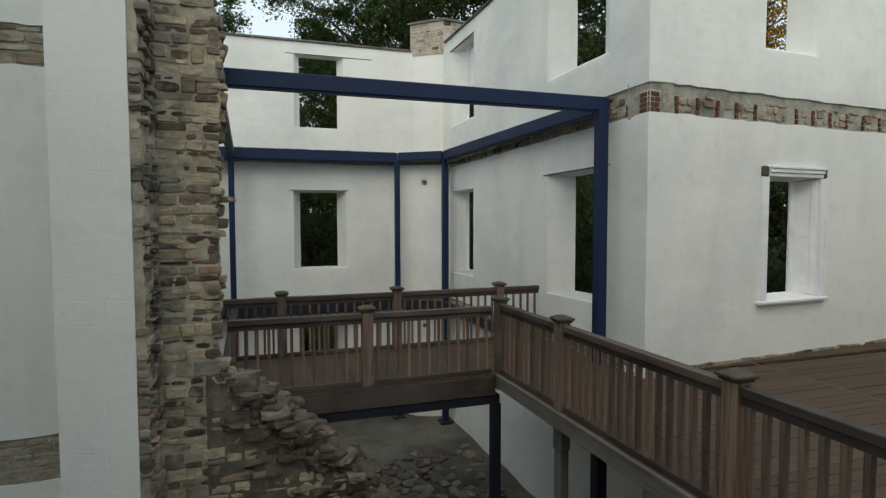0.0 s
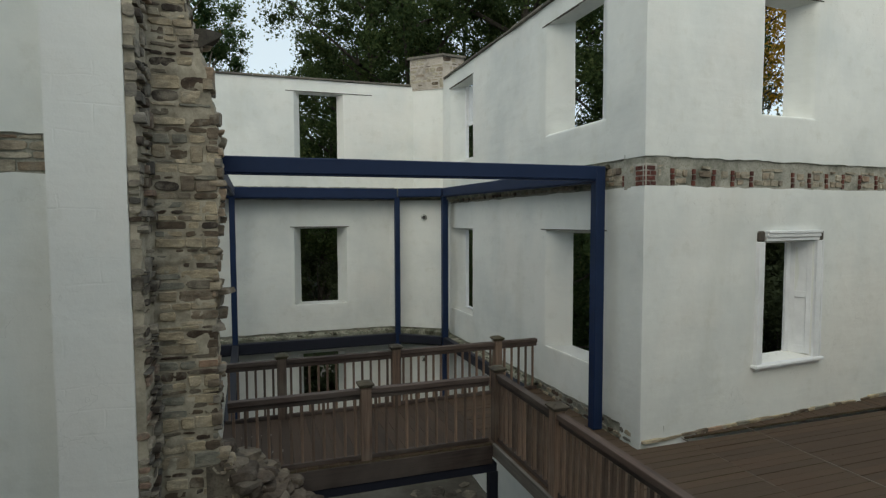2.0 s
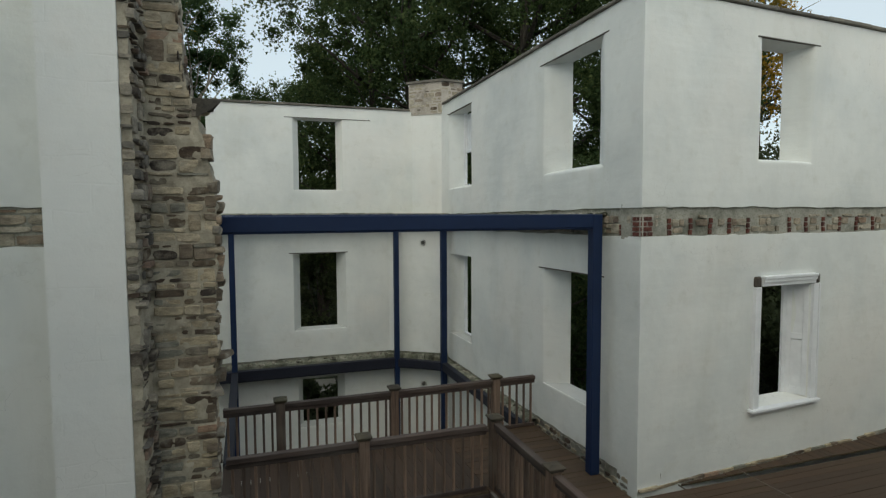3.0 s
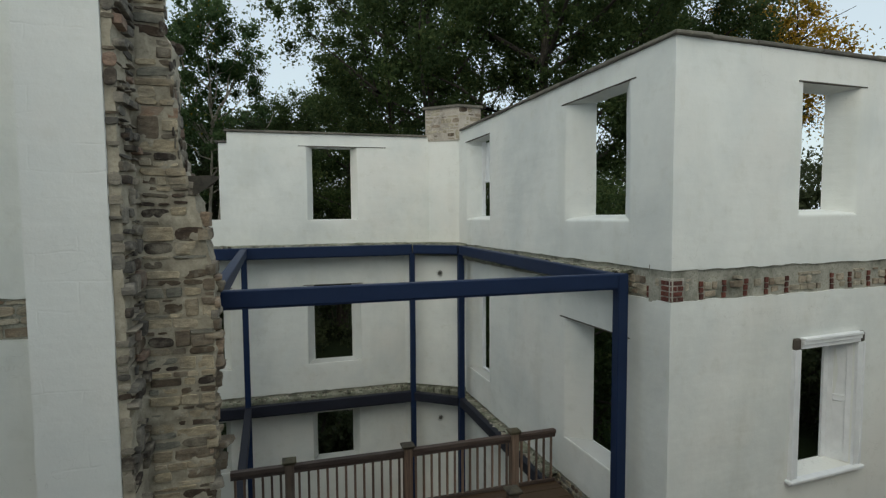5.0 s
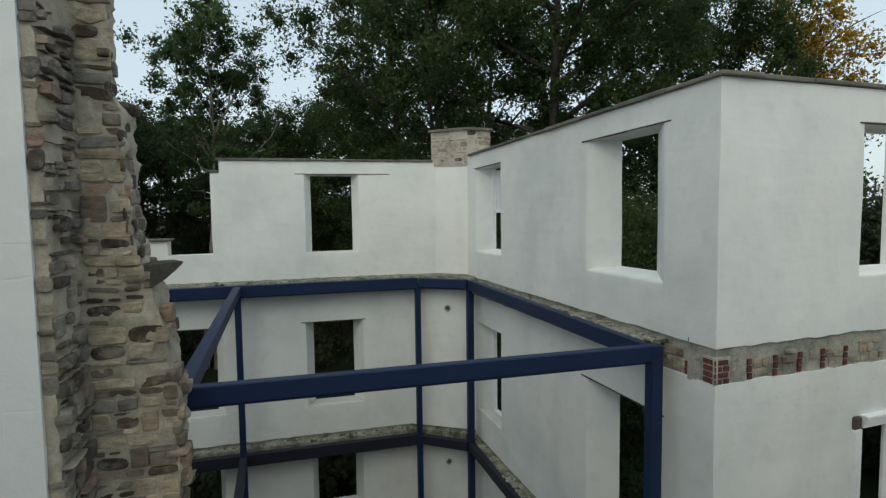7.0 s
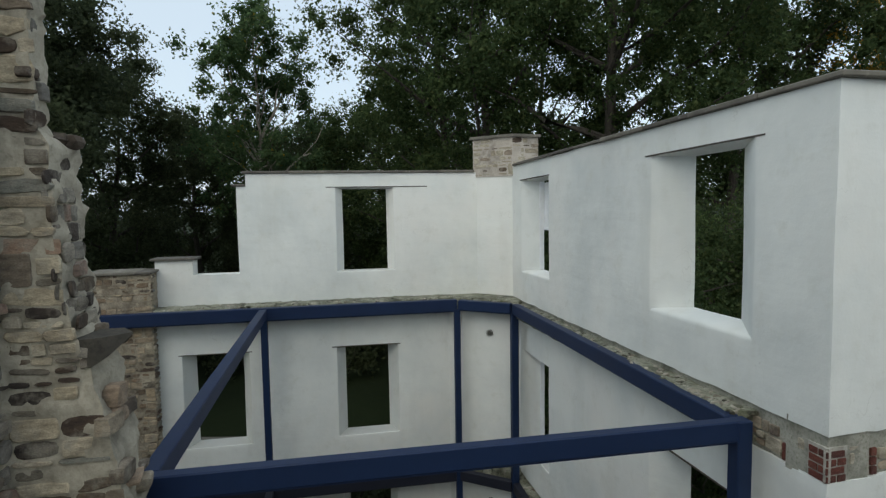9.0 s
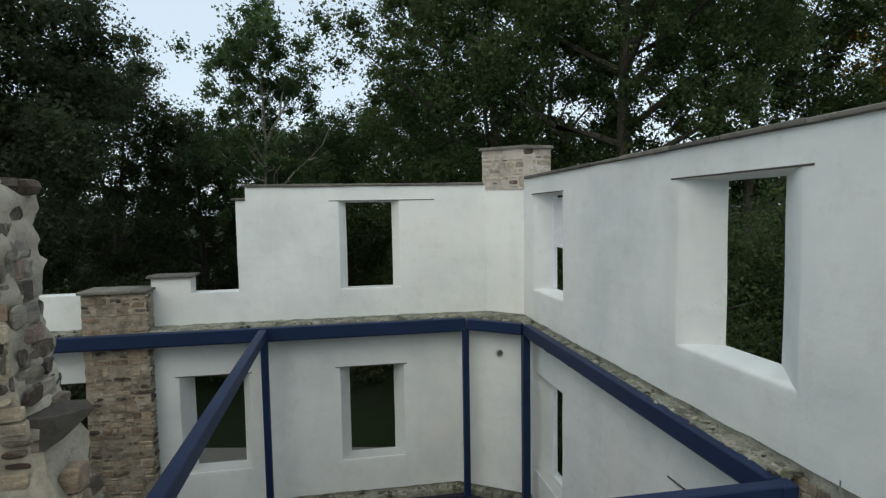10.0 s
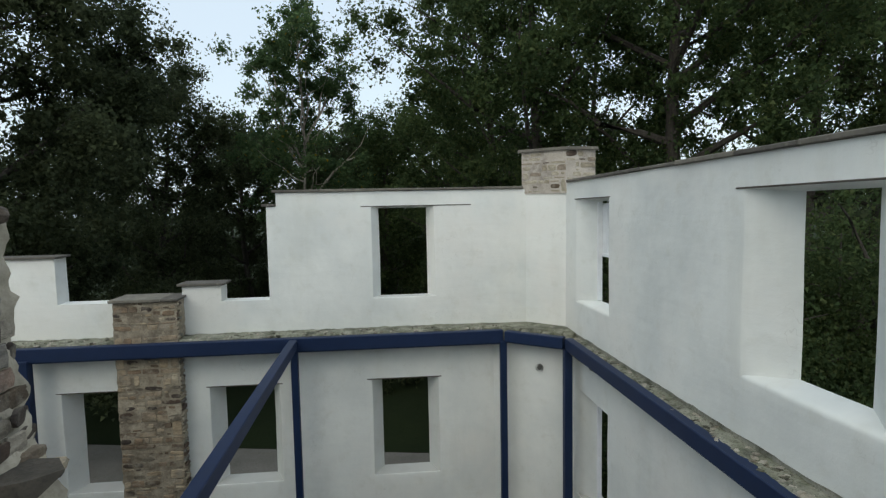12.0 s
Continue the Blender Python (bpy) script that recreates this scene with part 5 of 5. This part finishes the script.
part("cap", bm, M_SLAB, chim, "overhanging slate cap slab")

# south band: brick quoin, brick joist pockets and rubble
for m, u, w in ((M_SOUTH, 0.115, 0.235), (M_EAST, 0.11, 0.22)):
    part("brick_bed", box(bmesh.new(), u - w / 2, u + w / 2, 0.012, 0.04, 3.622, 3.935, 0.004, m), M_WHITE_MORTAR, wall_south if m is M_SOUTH else wall_east, "whitish mortar bed of the brick quoin")
BRICK = finish(box(bmesh.new(), -0.5, 0.5, -1.0, 0.3, -0.5, 0.5, 0.0), "brick", M_BRICK)


def bricks(m, parent, u, z, w, h, d=0.022):
    piece("brick", BRICK, parent, m @ Matrix.Translation((u, 0.024, z)) @ Matrix.Diagonal((w, d, h, 1)))


for k in range(4):
    zc = 3.655 + k * 0.073
    if k % 2:
        bricks(M_SOUTH, wall_south, 0.094, zc, 0.192, 0.055)
        bricks(M_EAST, wall_east, 0.05, zc, 0.092, 0.055)
        bricks(M_EAST, wall_east, 0.155, zc, 0.085, 0.055)
    else:
        bricks(M_SOUTH, wall_south, 0.050, zc, 0.098, 0.055)
        bricks(M_SOUTH, wall_south, 0.165, zc, 0.085, 0.055)
        bricks(M_EAST, wall_east, 0.098, zc, 0.192, 0.055)
pockets = [0.53, 0.93, 1.33, 1.72, 2.12, 3.05, 3.45, 3.88, 4.30, 4.75, 5.2, 5.65, 6.1]
for u in pockets:
    for k in range(3):
        bricks(M_SOUTH, wall_south, u + rng.uniform(-0.01, 0.01), 3.67 + k * 0.085, 0.058, 0.068, 0.016)
for u in (0.46, 0.50):
    bricks(M_EAST, wall_east, 0.47, 3.67 if u == 0.46 else 3.755, 0.06, 0.075, 0.018)


def band(parent, m, u0, u1, z0, z1, skip, hi=0.16):
    out = []
    for s in rubble(rng, u0, u1, z0 + 0.01, z1 - 0.09 if z1 > 3 else z1 - 0.02, 0.026, hi, 0.30, 0.9):
        if all(abs(s[0] - k) > s[2] / 2 + 0.035 or s[1] > 3.92 for k in skip):
            out.append(s)
    return out


SB = M_SOUTH @ Matrix.Translation((0, 0.024, 0))
face_stones(wall_south, SB, band(wall_south, M_SOUTH, 0.24, 6.6, 3.64, 4.02, pockets), rng, STONES_BAND, (0.009, 0.022))
EB = M_EAST @ Matrix.Translation((0, 0.024, 0))
face_stones(wall_east, EB, band(wall_east, M_EAST, 0.24, 4.0, 3.64, 4.02, [0.47]), rng, STONES_BAND, (0.009, 0.022))
joined_stones("band_stones", wall_east, EB, band(wall_east, M_EAST, 4.0, 8.2, 3.64, 4.02, []) + band(wall_east, M_EAST, 0.2, 8.2, -0.40, 0.06, []), rng, M_STONE_J, (0.01, 0.03), "bare stone band at floor level")
NB = M_NORTH @ Matrix.Translation((0, 0.024, 0))
joined_stones("band_stones", wall_north, NB, band(wall_north, M_NORTH, north_u(-12), north_u(-0.6), 3.64, 3.97, []) + band(wall_north, M_NORTH, north_u(-12), north_u(-0.6), -0.40, 0.06, []), rng, M_STONE_J, (0.01, 0.03), "bare stone band at floor level")
WB = M_WEST @ Matrix.Translation((0, 0.024, 0))
face_stones(wall_west, WB, slab_rubble(rng, 3.0, 6.0, 3.66, 4.04) + slab_rubble(rng, 3.0, 6.0, -0.51, -0.06), rng, STONES_BAND, (0.003, 0.012))
# rubble ledges that fill the gap between the steel ring and the walls
for m, ua, ub, zt, nm in ((M_EAST, 0.86, 8.0, 3.965, wall_east), (M_NORTH, north_u(-12), north_u(-1.5), 3.96, wall_north), (M_EAST, 2.95, 8.0, 0.02, wall_east), (M_NORTH, north_u(-12), north_u(-1.5), 0.02, wall_north)):
    bm = bmesh.new()
    n = int((ub - ua) / 0.045)
    rows = []
    for i in range(n + 1):
        a = ua + (ub - ua) * i / n
        back = 0.26 if m is M_NORTH and zt > 3 else 0.04
        prof = ((-0.215, -0.26), (-0.222, -0.03), (-0.19, 0.0), (-0.13, 0.0), (-0.06, 0.0), (back * 0.4, 0.004), (back, 0.01))
        row = []
        taper = min(1.0, max(0.05, (a - 0.86) / 0.12)) if m is M_EAST else 1.0
        for k, (v, dz) in enumerate(prof):
            q = Vector((a * 5, v * 6, zt))
            lump = 0.022 * noise.noise(q) + 0.018 * noise.noise(q * 3.1) + 0.010 * noise.noise(q * 7.0)
            edge = 0.035 * noise.noise((a * 3.0, zt, 1.0)) + 0.015 * noise.noise((a * 11.0, zt, 4.0))
            row.append(bm.verts.new(m @ Vector((a, v + (edge if k in (0, 1, 2) else 0), zt + dz + (lump if k else 0)))) if v >= 0 else bm.verts.new(m @ Vector((a, (v + (edge if k in (0, 1, 2) else 0)) * taper, zt + dz * taper + (lump if k else 0)))))
        rows.append(row)
    for r0, r1 in zip(rows, rows[1:]):
        for k in range(6):
            bm.faces.new((r0[k], r1[k], r1[k + 1], r0[k + 1]))
    part("rubble_ledge", bm, M_MOSS, nm, "uneven mossy stone and mortar ledge behind the steel beam", smooth=0.8)
    loose("ledge_stones", nm, int((ub - ua) * 26), lambda q: (m @ Vector((q.uniform(max(ua, 0.85), ub), q.uniform(-0.21, 0.20 if m is M_NORTH and zt > 3 else 0.01), zt - 0.012)))[:], (0.03, 0.13), int(ua * 10 + zt * 7), M_LEDGESTONE, 0.3)
bm = bmesh.new()
for i in range(8):
    for z in (3.93, 0.02):
        box(bm, chl * i / 8, chl * (i + 1) / 8 - 0.01, -0.14, 0.04, z - 0.25, z + rng.uniform(-0.02, 0.03), 0.02, M_CH)
part("rubble_ledge", bm, M_MOSS, wall_corner, "uneven stone and mortar ledge behind the steel beam")
# ragged low stones and mortar crumbs at the foot of the south wall
u = 0.02
while u < 8.8:
    w = rng.uniform(0.08, 0.42)
    t = M_SOUTH @ Matrix.Translation((u + w / 2, 0.0, -0.062 + rng.uniform(-0.012, 0.012))) @ Matrix.Rotation(rng.uniform(-0.05, 0.05), 4, "Y") @ Matrix.Diagonal((w * rng.uniform(0.98, 1.10), rng.uniform(0.014, 0.045), rng.uniform(0.035, 0.06), 1))
    if rng.random() < 0.95:
        piece("stone", rng.choice(FOOT_SLABS), wall_south, t)
    u += w

wb = tagged(new("window_2"), "white painted sash left in the upper half of a window opening", "window", kind="structure")
box_part("sash_frame", (7.06, 7.34, 0.285, 0.325, 5.66, 6.60), M_TRIM, wb, 0.005, m=M_EAST)
box_part("sash_rail", (6.62, 7.34, 0.275, 0.335, 5.62, 5.68), M_TRIM, wb, 0.005, m=M_EAST)

box_part("jamb_lining", (7.27, 7.315, 0.20, 0.285, 4.80, 6.62), M_TRIM, wb, 0.004, "white painted jamb board", m=M_EAST)
wc = tagged(new("window_3"), "white painted jamb board left in a window opening", "window", kind="structure")
box_part("jamb_lining", (7.27, 7.315, 0.20, 0.285, 0.89, 2.90), M_TRIM, wc, 0.004, m=M_EAST)
box_part("sill_board", (6.58, 7.30, 0.20, 0.285, 0.872, 0.905), M_TRIM, wc, 0.004, m=M_EAST)

# ---- trees and shrubs ----


def tube(bm, pts, radii, n=7):
    rings = []
    for i, (p, r) in enumerate(zip(pts, radii)):
        d = (pts[min(i + 1, len(pts) - 1)] - pts[max(i - 1, 0)]).normalized()
        a = d.orthogonal().normalized()
        b = d.cross(a)
        rings.append([bm.verts.new(p + (a * math.cos(2 * math.pi * k / n) + b * math.sin(2 * math.pi * k / n)) * r) for k in range(n)])
    for r0, r1 in zip(rings, rings[1:]):
        best = min(range(n), key=lambda s: (r0[0].co - r1[s].co).length)
        for k in range(n):
            bm.faces.new((r0[k], r0[(k + 1) % n], r1[(k + 1 + best) % n], r1[(k + best) % n]))


def leaf_mesh(name, centres, radii, per, size, mat, seed, droop=0.3):
    """Leaves scattered in clumps round the centres: small pointed blades."""
    r = np.random.RandomState(seed)
    c = np.repeat(np.array(centres), per, axis=0)
    rad = np.repeat(np.array(radii), per)
    n = len(c)
    d = r.normal(size=(n, 3))
    d /= np.linalg.norm(d, axis=1)[:, None]
    pos = c + d * (rad * np.minimum(np.abs(r.normal(0.0, 0.55, n)), r.uniform(0.7, 1.05, n)))[:, None] * np.array([1.1, 1.1, 0.95])
    a = r.normal(size=(n, 3))
    a[:, 2] -= droop
    a /= np.linalg.norm(a, axis=1)[:, None]
    t = np.cross(a, r.normal(size=(n, 3)))
    t /= np.linalg.norm(t, axis=1)[:, None]
    s = size * r.uniform(0.6, 1.35, n)[:, None]
    v = np.empty((n, 3, 3))
    v[:, 0] = pos + a * s * 0.6
    v[:, 1], v[:, 2] = pos + t * s * 0.42 - a * s * 0.4, pos - t * s * 0.42 - a * s * 0.4
    me = bpy.data.meshes.new(name)
    me.vertices.add(n * 3)
    me.vertices.foreach_set("co", v.ravel())
    me.loops.add(n * 3)
    me.loops.foreach_set("vertex_index", np.arange(n * 3))
    me.polygons.add(n)
    me.polygons.foreach_set("loop_start", np.arange(n) * 3)
    me.update(calc_edges=True)
    me.materials.append(mat)
    return me


def tree(name, label, at, height, spread, base, seed, leaf_mat, bark_mat, clumps=150, per=120, size=0.30, trunk_r=0.4, clump_r=1.3, lean=(0, 0), bare_limbs=0):
    r = random.Random(seed)
    ob = thing(name, label, "tree", "trees behind the ruin", at=at)
    bm = bmesh.new()
    top = Vector((lean[0], lean[1], height * 0.93))
    pts = []
    for i in range(9):
        f = i / 8
        pts.append(Vector((top.x * f + 0.5 * math.sin(f * 4 + seed), top.y * f + 0.5 * math.cos(f * 3 + seed) - 0.5, top.z * f - 0.3)))
    tube(bm, pts, [trunk_r * (1 - 0.90 * (i / 8) ** 0.8) * (1.35 if i == 0 else 1) for i in range(9)], 9)
    centres, radii = [], []
    n_limb = 20
    for k in range(n_limb):
        f = base + (0.95 - base) * (k + 0.5) / n_limb
        i = min(7, int(f * 8))
        s = pts[i].lerp(pts[i + 1], f * 8 - i)
        az = k * 2.4 + r.uniform(-0.4, 0.4)
        prof = math.sin(math.pi * min(1, max(0.08, (f - base) / (1 - base) * 0.82 + 0.18))) ** 0.7
        L = spread * prof * r.uniform(0.75, 1.1)
        rise = r.uniform(0.35, 0.95)
        q = [s]
        for j in range(1, 6):
            g = j / 5
            q.append(s + Vector((math.cos(az + 0.25 * g * math.sin(k)) * L * g, math.sin(az + 0.25 * g * math.sin(k)) * L * g, L * rise * g ** 1.2)) + Vector((r.uniform(-0.25, 0.25), r.uniform(-0.25, 0.25), r.uniform(-0.2, 0.2))))
        tube(bm, q, [trunk_r * 0.38 * (1 - 0.97 * j / 5) * (1 - 0.5 * f) + 0.008 for j in range(6)], 6)
        for j in range(max(1, clumps // n_limb)):
            g = 0.25 + 0.83 * r.random() ** 0.8
            jj = min(4, int(g * 5))
            c = q[jj].lerp(q[jj + 1], g * 5 - jj)
            if bare_limbs and c.y < 0.4 and abs(c.x - pts[5].x) < 1.1 and c.z < height * 0.80:
                continue
            centres.append(tuple(c + Vector([max(-1.3, min(1.3, r.gauss(0, 0.85))) for _ in range(3)]) * (0.75 + 0.35 * clump_r)))
            radii.append(clump_r * r.uniform(0.55, 1.35))
        if k % 3 == 0:
            e = q[3] + Vector((r.uniform(-1.5, 1.5), r.uniform(-1.5, 1.5), r.uniform(0.6, 2.0)))
            tube(bm, [q[2], q[2].lerp(e, 0.5) + Vector((0.1, 0.1, 0.2)), e], [0.06, 0.03, 0.008], 5)
    for k in range(bare_limbs):
        s = pts[4].lerp(pts[6], 0.4 + 0.35 * k / max(1, bare_limbs))
        az = -1.57 + (k - (bare_limbs - 1) / 2) * 0.9
        q = [s]
        for j in range(1, 6):
            g = j / 5
            q.append(s + Vector((math.cos(az) * 2.3 * g ** 0.8, math.sin(az) * 1.6 * g, height * 0.22 * g)) + Vector((r.uniform(-0.15, 0.15), r.uniform(-0.15, 0.15), 0)))
        tube(bm, q, [0.095 * (1 - 0.85 * j / 5) for j in range(6)], 7)
    part("trunk", bm, bark_mat, ob, smooth=1.0)
    crown = new("crown", leaf_mesh("crown", centres, radii, per, size, leaf_mat, seed))
    crown.parent = ob
    return ob


def polar(az, dist):
    """A place on the lawn, by its bearing from +y and distance from the middle of the walk."""
    return (-4.0 + dist * math.sin(radians(az)), -4.0 + dist * math.cos(radians(az)), GROUND)


TREES = (
    # az, dist, height, spread, base, seed, leaf, bark, clumps, per, trunk
    (-33, 27, 25, 6.8, 0.12, 1, M_LEAF_DARK, M_BARK, 320, 170, 0.42),
    (-30.0, 30, 27, 7.0, 0.12, 2, M_LEAF_DARK, M_BARK, 380, 170, 0.40),
    (-41, 33, 27, 7.0, 0.15, 3, M_LEAF_DARK, M_BARK, 190, 140, 0.45),
    (-19.6, 40, 20.0, 4.6, 0.10, 4, M_LEAF_DARK, M_BARK, 260, 150, 0.35),
    (-8.0, 36, 23.0, 4.0, 0.46, 5, M_LEAF_LIGHT, M_BARK_PALE, 240, 75, 0.19),
    (-3, 46, 17, 5.0, 0.08, 6, M_LEAF_DARK, M_BARK, 150, 120, 0.35),
    (10.2, 33, 26, 5.6, 0.14, 7, M_LEAF, M_BARK, 220, 125, 0.45),
    (15, 28, 26, 6.5, 0.20, 8, M_LEAF, M_BARK, 220, 130, 0.48),
    (27, 26, 25, 8.0, 0.44, 9, M_LEAF, M_BARK, 240, 140, 0.60),
    (20, 38, 27, 7.5, 0.12, 10, M_LEAF_DARK, M_BARK, 160, 110, 0.4),
    (37, 30, 24, 6.5, 0.41, 11, M_LEAF, M_BARK, 225, 125, 0.45),
    (41, 34, 21, 4.2, 0.4, 12, M_LEAF_DARK, M_BARK, 110, 100, 0.40),
    (5.8, 41, 20.5, 4.6, 0.10, 17, M_LEAF, M_BARK, 200, 130, 0.4),
    (-12.5, 46, 17.5, 4.8, 0.08, 21, M_LEAF_DARK, M_BARK, 170, 120, 0.35),
    (-6.5, 47, 17.0, 4.8, 0.08, 22, M_LEAF_DARK, M_BARK, 170, 120, 0.35),
    (-0.5, 42, 18, 3.8, 0.10, 18, M_LEAF, M_BARK, 140, 105, 0.35),
    (52, 25, 9.5, 3.6, 0.05, 19, M_LEAF_DARK, M_BARK, 130, 110, 0.22),
    (56, 23, 9.0, 3.6, 0.05, 20, M_LEAF_DARK, M_BARK, 130, 110, 0.22),
    (60, 25, 9.5, 4.5, 0.05, 14, M_LEAF_DARK, M_BARK, 130, 110, 0.25),
    (48.2, 33, 20.3, 2.6, 0.68, 13, M_LEAF_SUNLIT, M_BARK, 90, 62, 0.20),
)
for az, dist, h, sp, base, seed, leaf, bark, cl, per, tr in TREES:
    lab = "low dark leafy tree beside the ruin" if h < 12 else {M_LEAF_LIGHT: "slender pale-barked sycamore with light green leaves", M_LEAF_SUNLIT: "tree with low sunlight put into its golden leaf colour", M_LEAF_DARK: "tall dark leafy tree behind the ruin", M_LEAF: "tall broad green tree behind the ruin"}[leaf]
    tree("tree", lab, polar(az, dist), h, sp, base, seed, leaf, bark, cl, int(per * 2.7), 0.15 if leaf is not M_LEAF_LIGHT else 0.16, tr, 1.15 if leaf is not M_LEAF_LIGHT else 0.8, bare_limbs=5 if leaf is M_LEAF_LIGHT else 0)


# a leaning bare sapling under the sycamore
sapling = thing("bare_sapling", "leaning pale bare sapling with a broken top", "tree", at=(-8.9, 31.0, GROUND))
bm = bmesh.new()
path = [Vector(q) for q in ((0.0, 0.0, -0.2), (0.4, 0.0, 6.0), (1.01, 0.0, 11.1), (1.42, 0.05, 11.66), (2.03, 0.1, 12.41), (2.77, 0.1, 13.05), (3.3, 0.1, 13.24))]
tube(bm, path, [0.13, 0.11, 0.085, 0.075, 0.07, 0.055, 0.045], 7)
tube(bm, [path[5], path[5] + Vector((0.9, 0.1, 0.95)), path[5] + Vector((1.35, 0.1, 1.95))], [0.04, 0.028, 0.01], 5)
part("trunk", bm, M_BARK_PALE, sapling, smooth=1.0)


def shrub(at, r0, h, seed, mat, per=150, size=0.185):
    r = random.Random(seed)
    ob = thing("shrub", "dense dark leafy shrub at the wood's edge", "shrub", "shrubs", at=at)
    bm = bmesh.new()
    cs, rs = [], []
    for k in range(7):
        az = k * 0.9 + r.random()
        e = Vector((math.cos(az) * r0 * 0.7, math.sin(az) * r0 * 0.7, h * r.uniform(0.5, 0.9)))
        tube(bm, [Vector((0, 0, -0.1)), e * 0.5 + Vector((0, 0, 0.2)), e], [0.06, 0.04, 0.012], 5)
    for k in range(40):
        a, g = r.uniform(0, 6.3), math.sqrt(r.random())
        cs.append((math.cos(a) * r0 * g, math.sin(a) * r0 * g, h * (0.12 + 0.8 * r.random() * (1 - 0.5 * g * g))))
        rs.append(r.uniform(0.5, 1.0) * r0 * 0.35)
    part("trunk", bm, M_BARK, ob)
    crown = new("crown", leaf_mesh("crown", cs, rs, per, size, mat, seed))
    crown.parent = ob


for k in range(22):
    az = -46 + k * 4.6
    d = (35 if az < 8 else 26) + 6 * ((k * 7) % 5) / 4
    shrub(polar(az, d), 2.4 + 0.8 * ((k * 3) % 4) / 3, 3.2 + 2.2 * ((k * 5) % 7) / 6, 40 + k, M_LEAF_DARK)

# thicket beside the tall wall
for k, (x, y) in enumerate(((3.5, 13.0), (6.0, 11.0), (8.5, 13.5), (6.8, 15.5), (10.5, 10.5), (5.2, 18.0))):
    shrub((x, y, GROUND), 1.9, 6.2 + 0.7 * (k % 3), 95 + k, M_LEAF, 420, 0.10)
for k, (x, y, h) in enumerate(((7.0, 10.5, 10.6), (10.0, 13.5, 10.8), (5.2, 14.0, 10.4), (4.2, 9.8, 8.6))):
    tree("tree", "low dark leafy tree beside the ruin", (x, y, GROUND), h, 2.9, 0.06, 30 + k, M_LEAF, M_BARK, 140, 300, 0.095, 0.16, 0.9)
# shrubs close behind the far wall
for k in range(6):
    shrub((-11.5 + 1.9 * k, 11.6 + 0.5 * ((k * 5) % 3), GROUND), 1.3, 2.7 + 0.3 * (k % 3), 80 + k, M_LEAF_DARK)

# the far wood that closes the view
rw = random.Random(77)
cs, rs = [], []
for k in range(2100):
    az = radians(rw.uniform(-62, 50))
    d = rw.uniform(48, 62)
    gap = max(0.0, 1 - abs(math.degrees(az) + 19) / 7)
    cs.append((-4 + d * math.sin(az), -4 + d * math.cos(az), GROUND + 0.5 + ((17.0 - 6 * gap) if az < radians(22) else 11.0) * rw.random() ** (1.25 + 0.5 * gap)))
    rs.append(rw.uniform(0.9, 2.2))
wood = new("far_wood", leaf_mesh("far_wood", cs, rs, 100, 0.38, M_LEAF_DARK, 9))
tagged(wood, "dense dark woodland far behind the ruin", "woodland", kind="stuff")

# ---- deck boards, last ----
BOARD = finish(box(bmesh.new(), -0.5, 0.5, -0.5, 0.5, -0.5, 0.5, 0.0), "board", M_DECK_X)
BRIDGE_BOARD = finish(box(bmesh.new(), -0.5, 0.5, -0.5, 0.5, -0.5, 0.5, 0.0), "board", M_DECK)
rb = random.Random(21)


def lay_board(mesh, x0, x1, y0, y1):
    piece("board", mesh, deck, Matrix.Translation(((x0 + x1) / 2, (y0 + y1) / 2, DECK - 0.014 + rb.uniform(-0.003, 0.003))) @ Matrix.Rotation(rb.uniform(-0.006, 0.006), 4, "X") @ Matrix.Diagonal((x1 - x0 - 0.006, y1 - y0 - 0.008, 0.03, 1)))


# walkway past the corner, as far as the far side of the bridge
y = 2.86
while y > 0.0:
    lay_board(BOARD, -1.985, -0.15, y - 0.143, y)
    y -= 0.143
# the wide deck, in three lengths with their ends in line
while y > -10.9:
    x0 = -1.985
    for x1 in (0.755, 1.985, 5.3, 8.9):
        lay_board(BOARD, x0, x1, y - 0.143, y)
        x0 = x1
    y -= 0.143
# short pieces that fill the strip along the wall
x = -0.05
while x < 8.85:
    top = 0.078 * x - 0.03
    if top > 0.03:
        lay_board(BOARD, x, x + 0.143, 0.002, top)
    x += 0.143
x = -5.70
while x < -2.02:
    w = min(0.138, -1.992 - x)
    lay_board(BRIDGE_BOARD, x, x + w, 0.725, 2.855)
    x += w
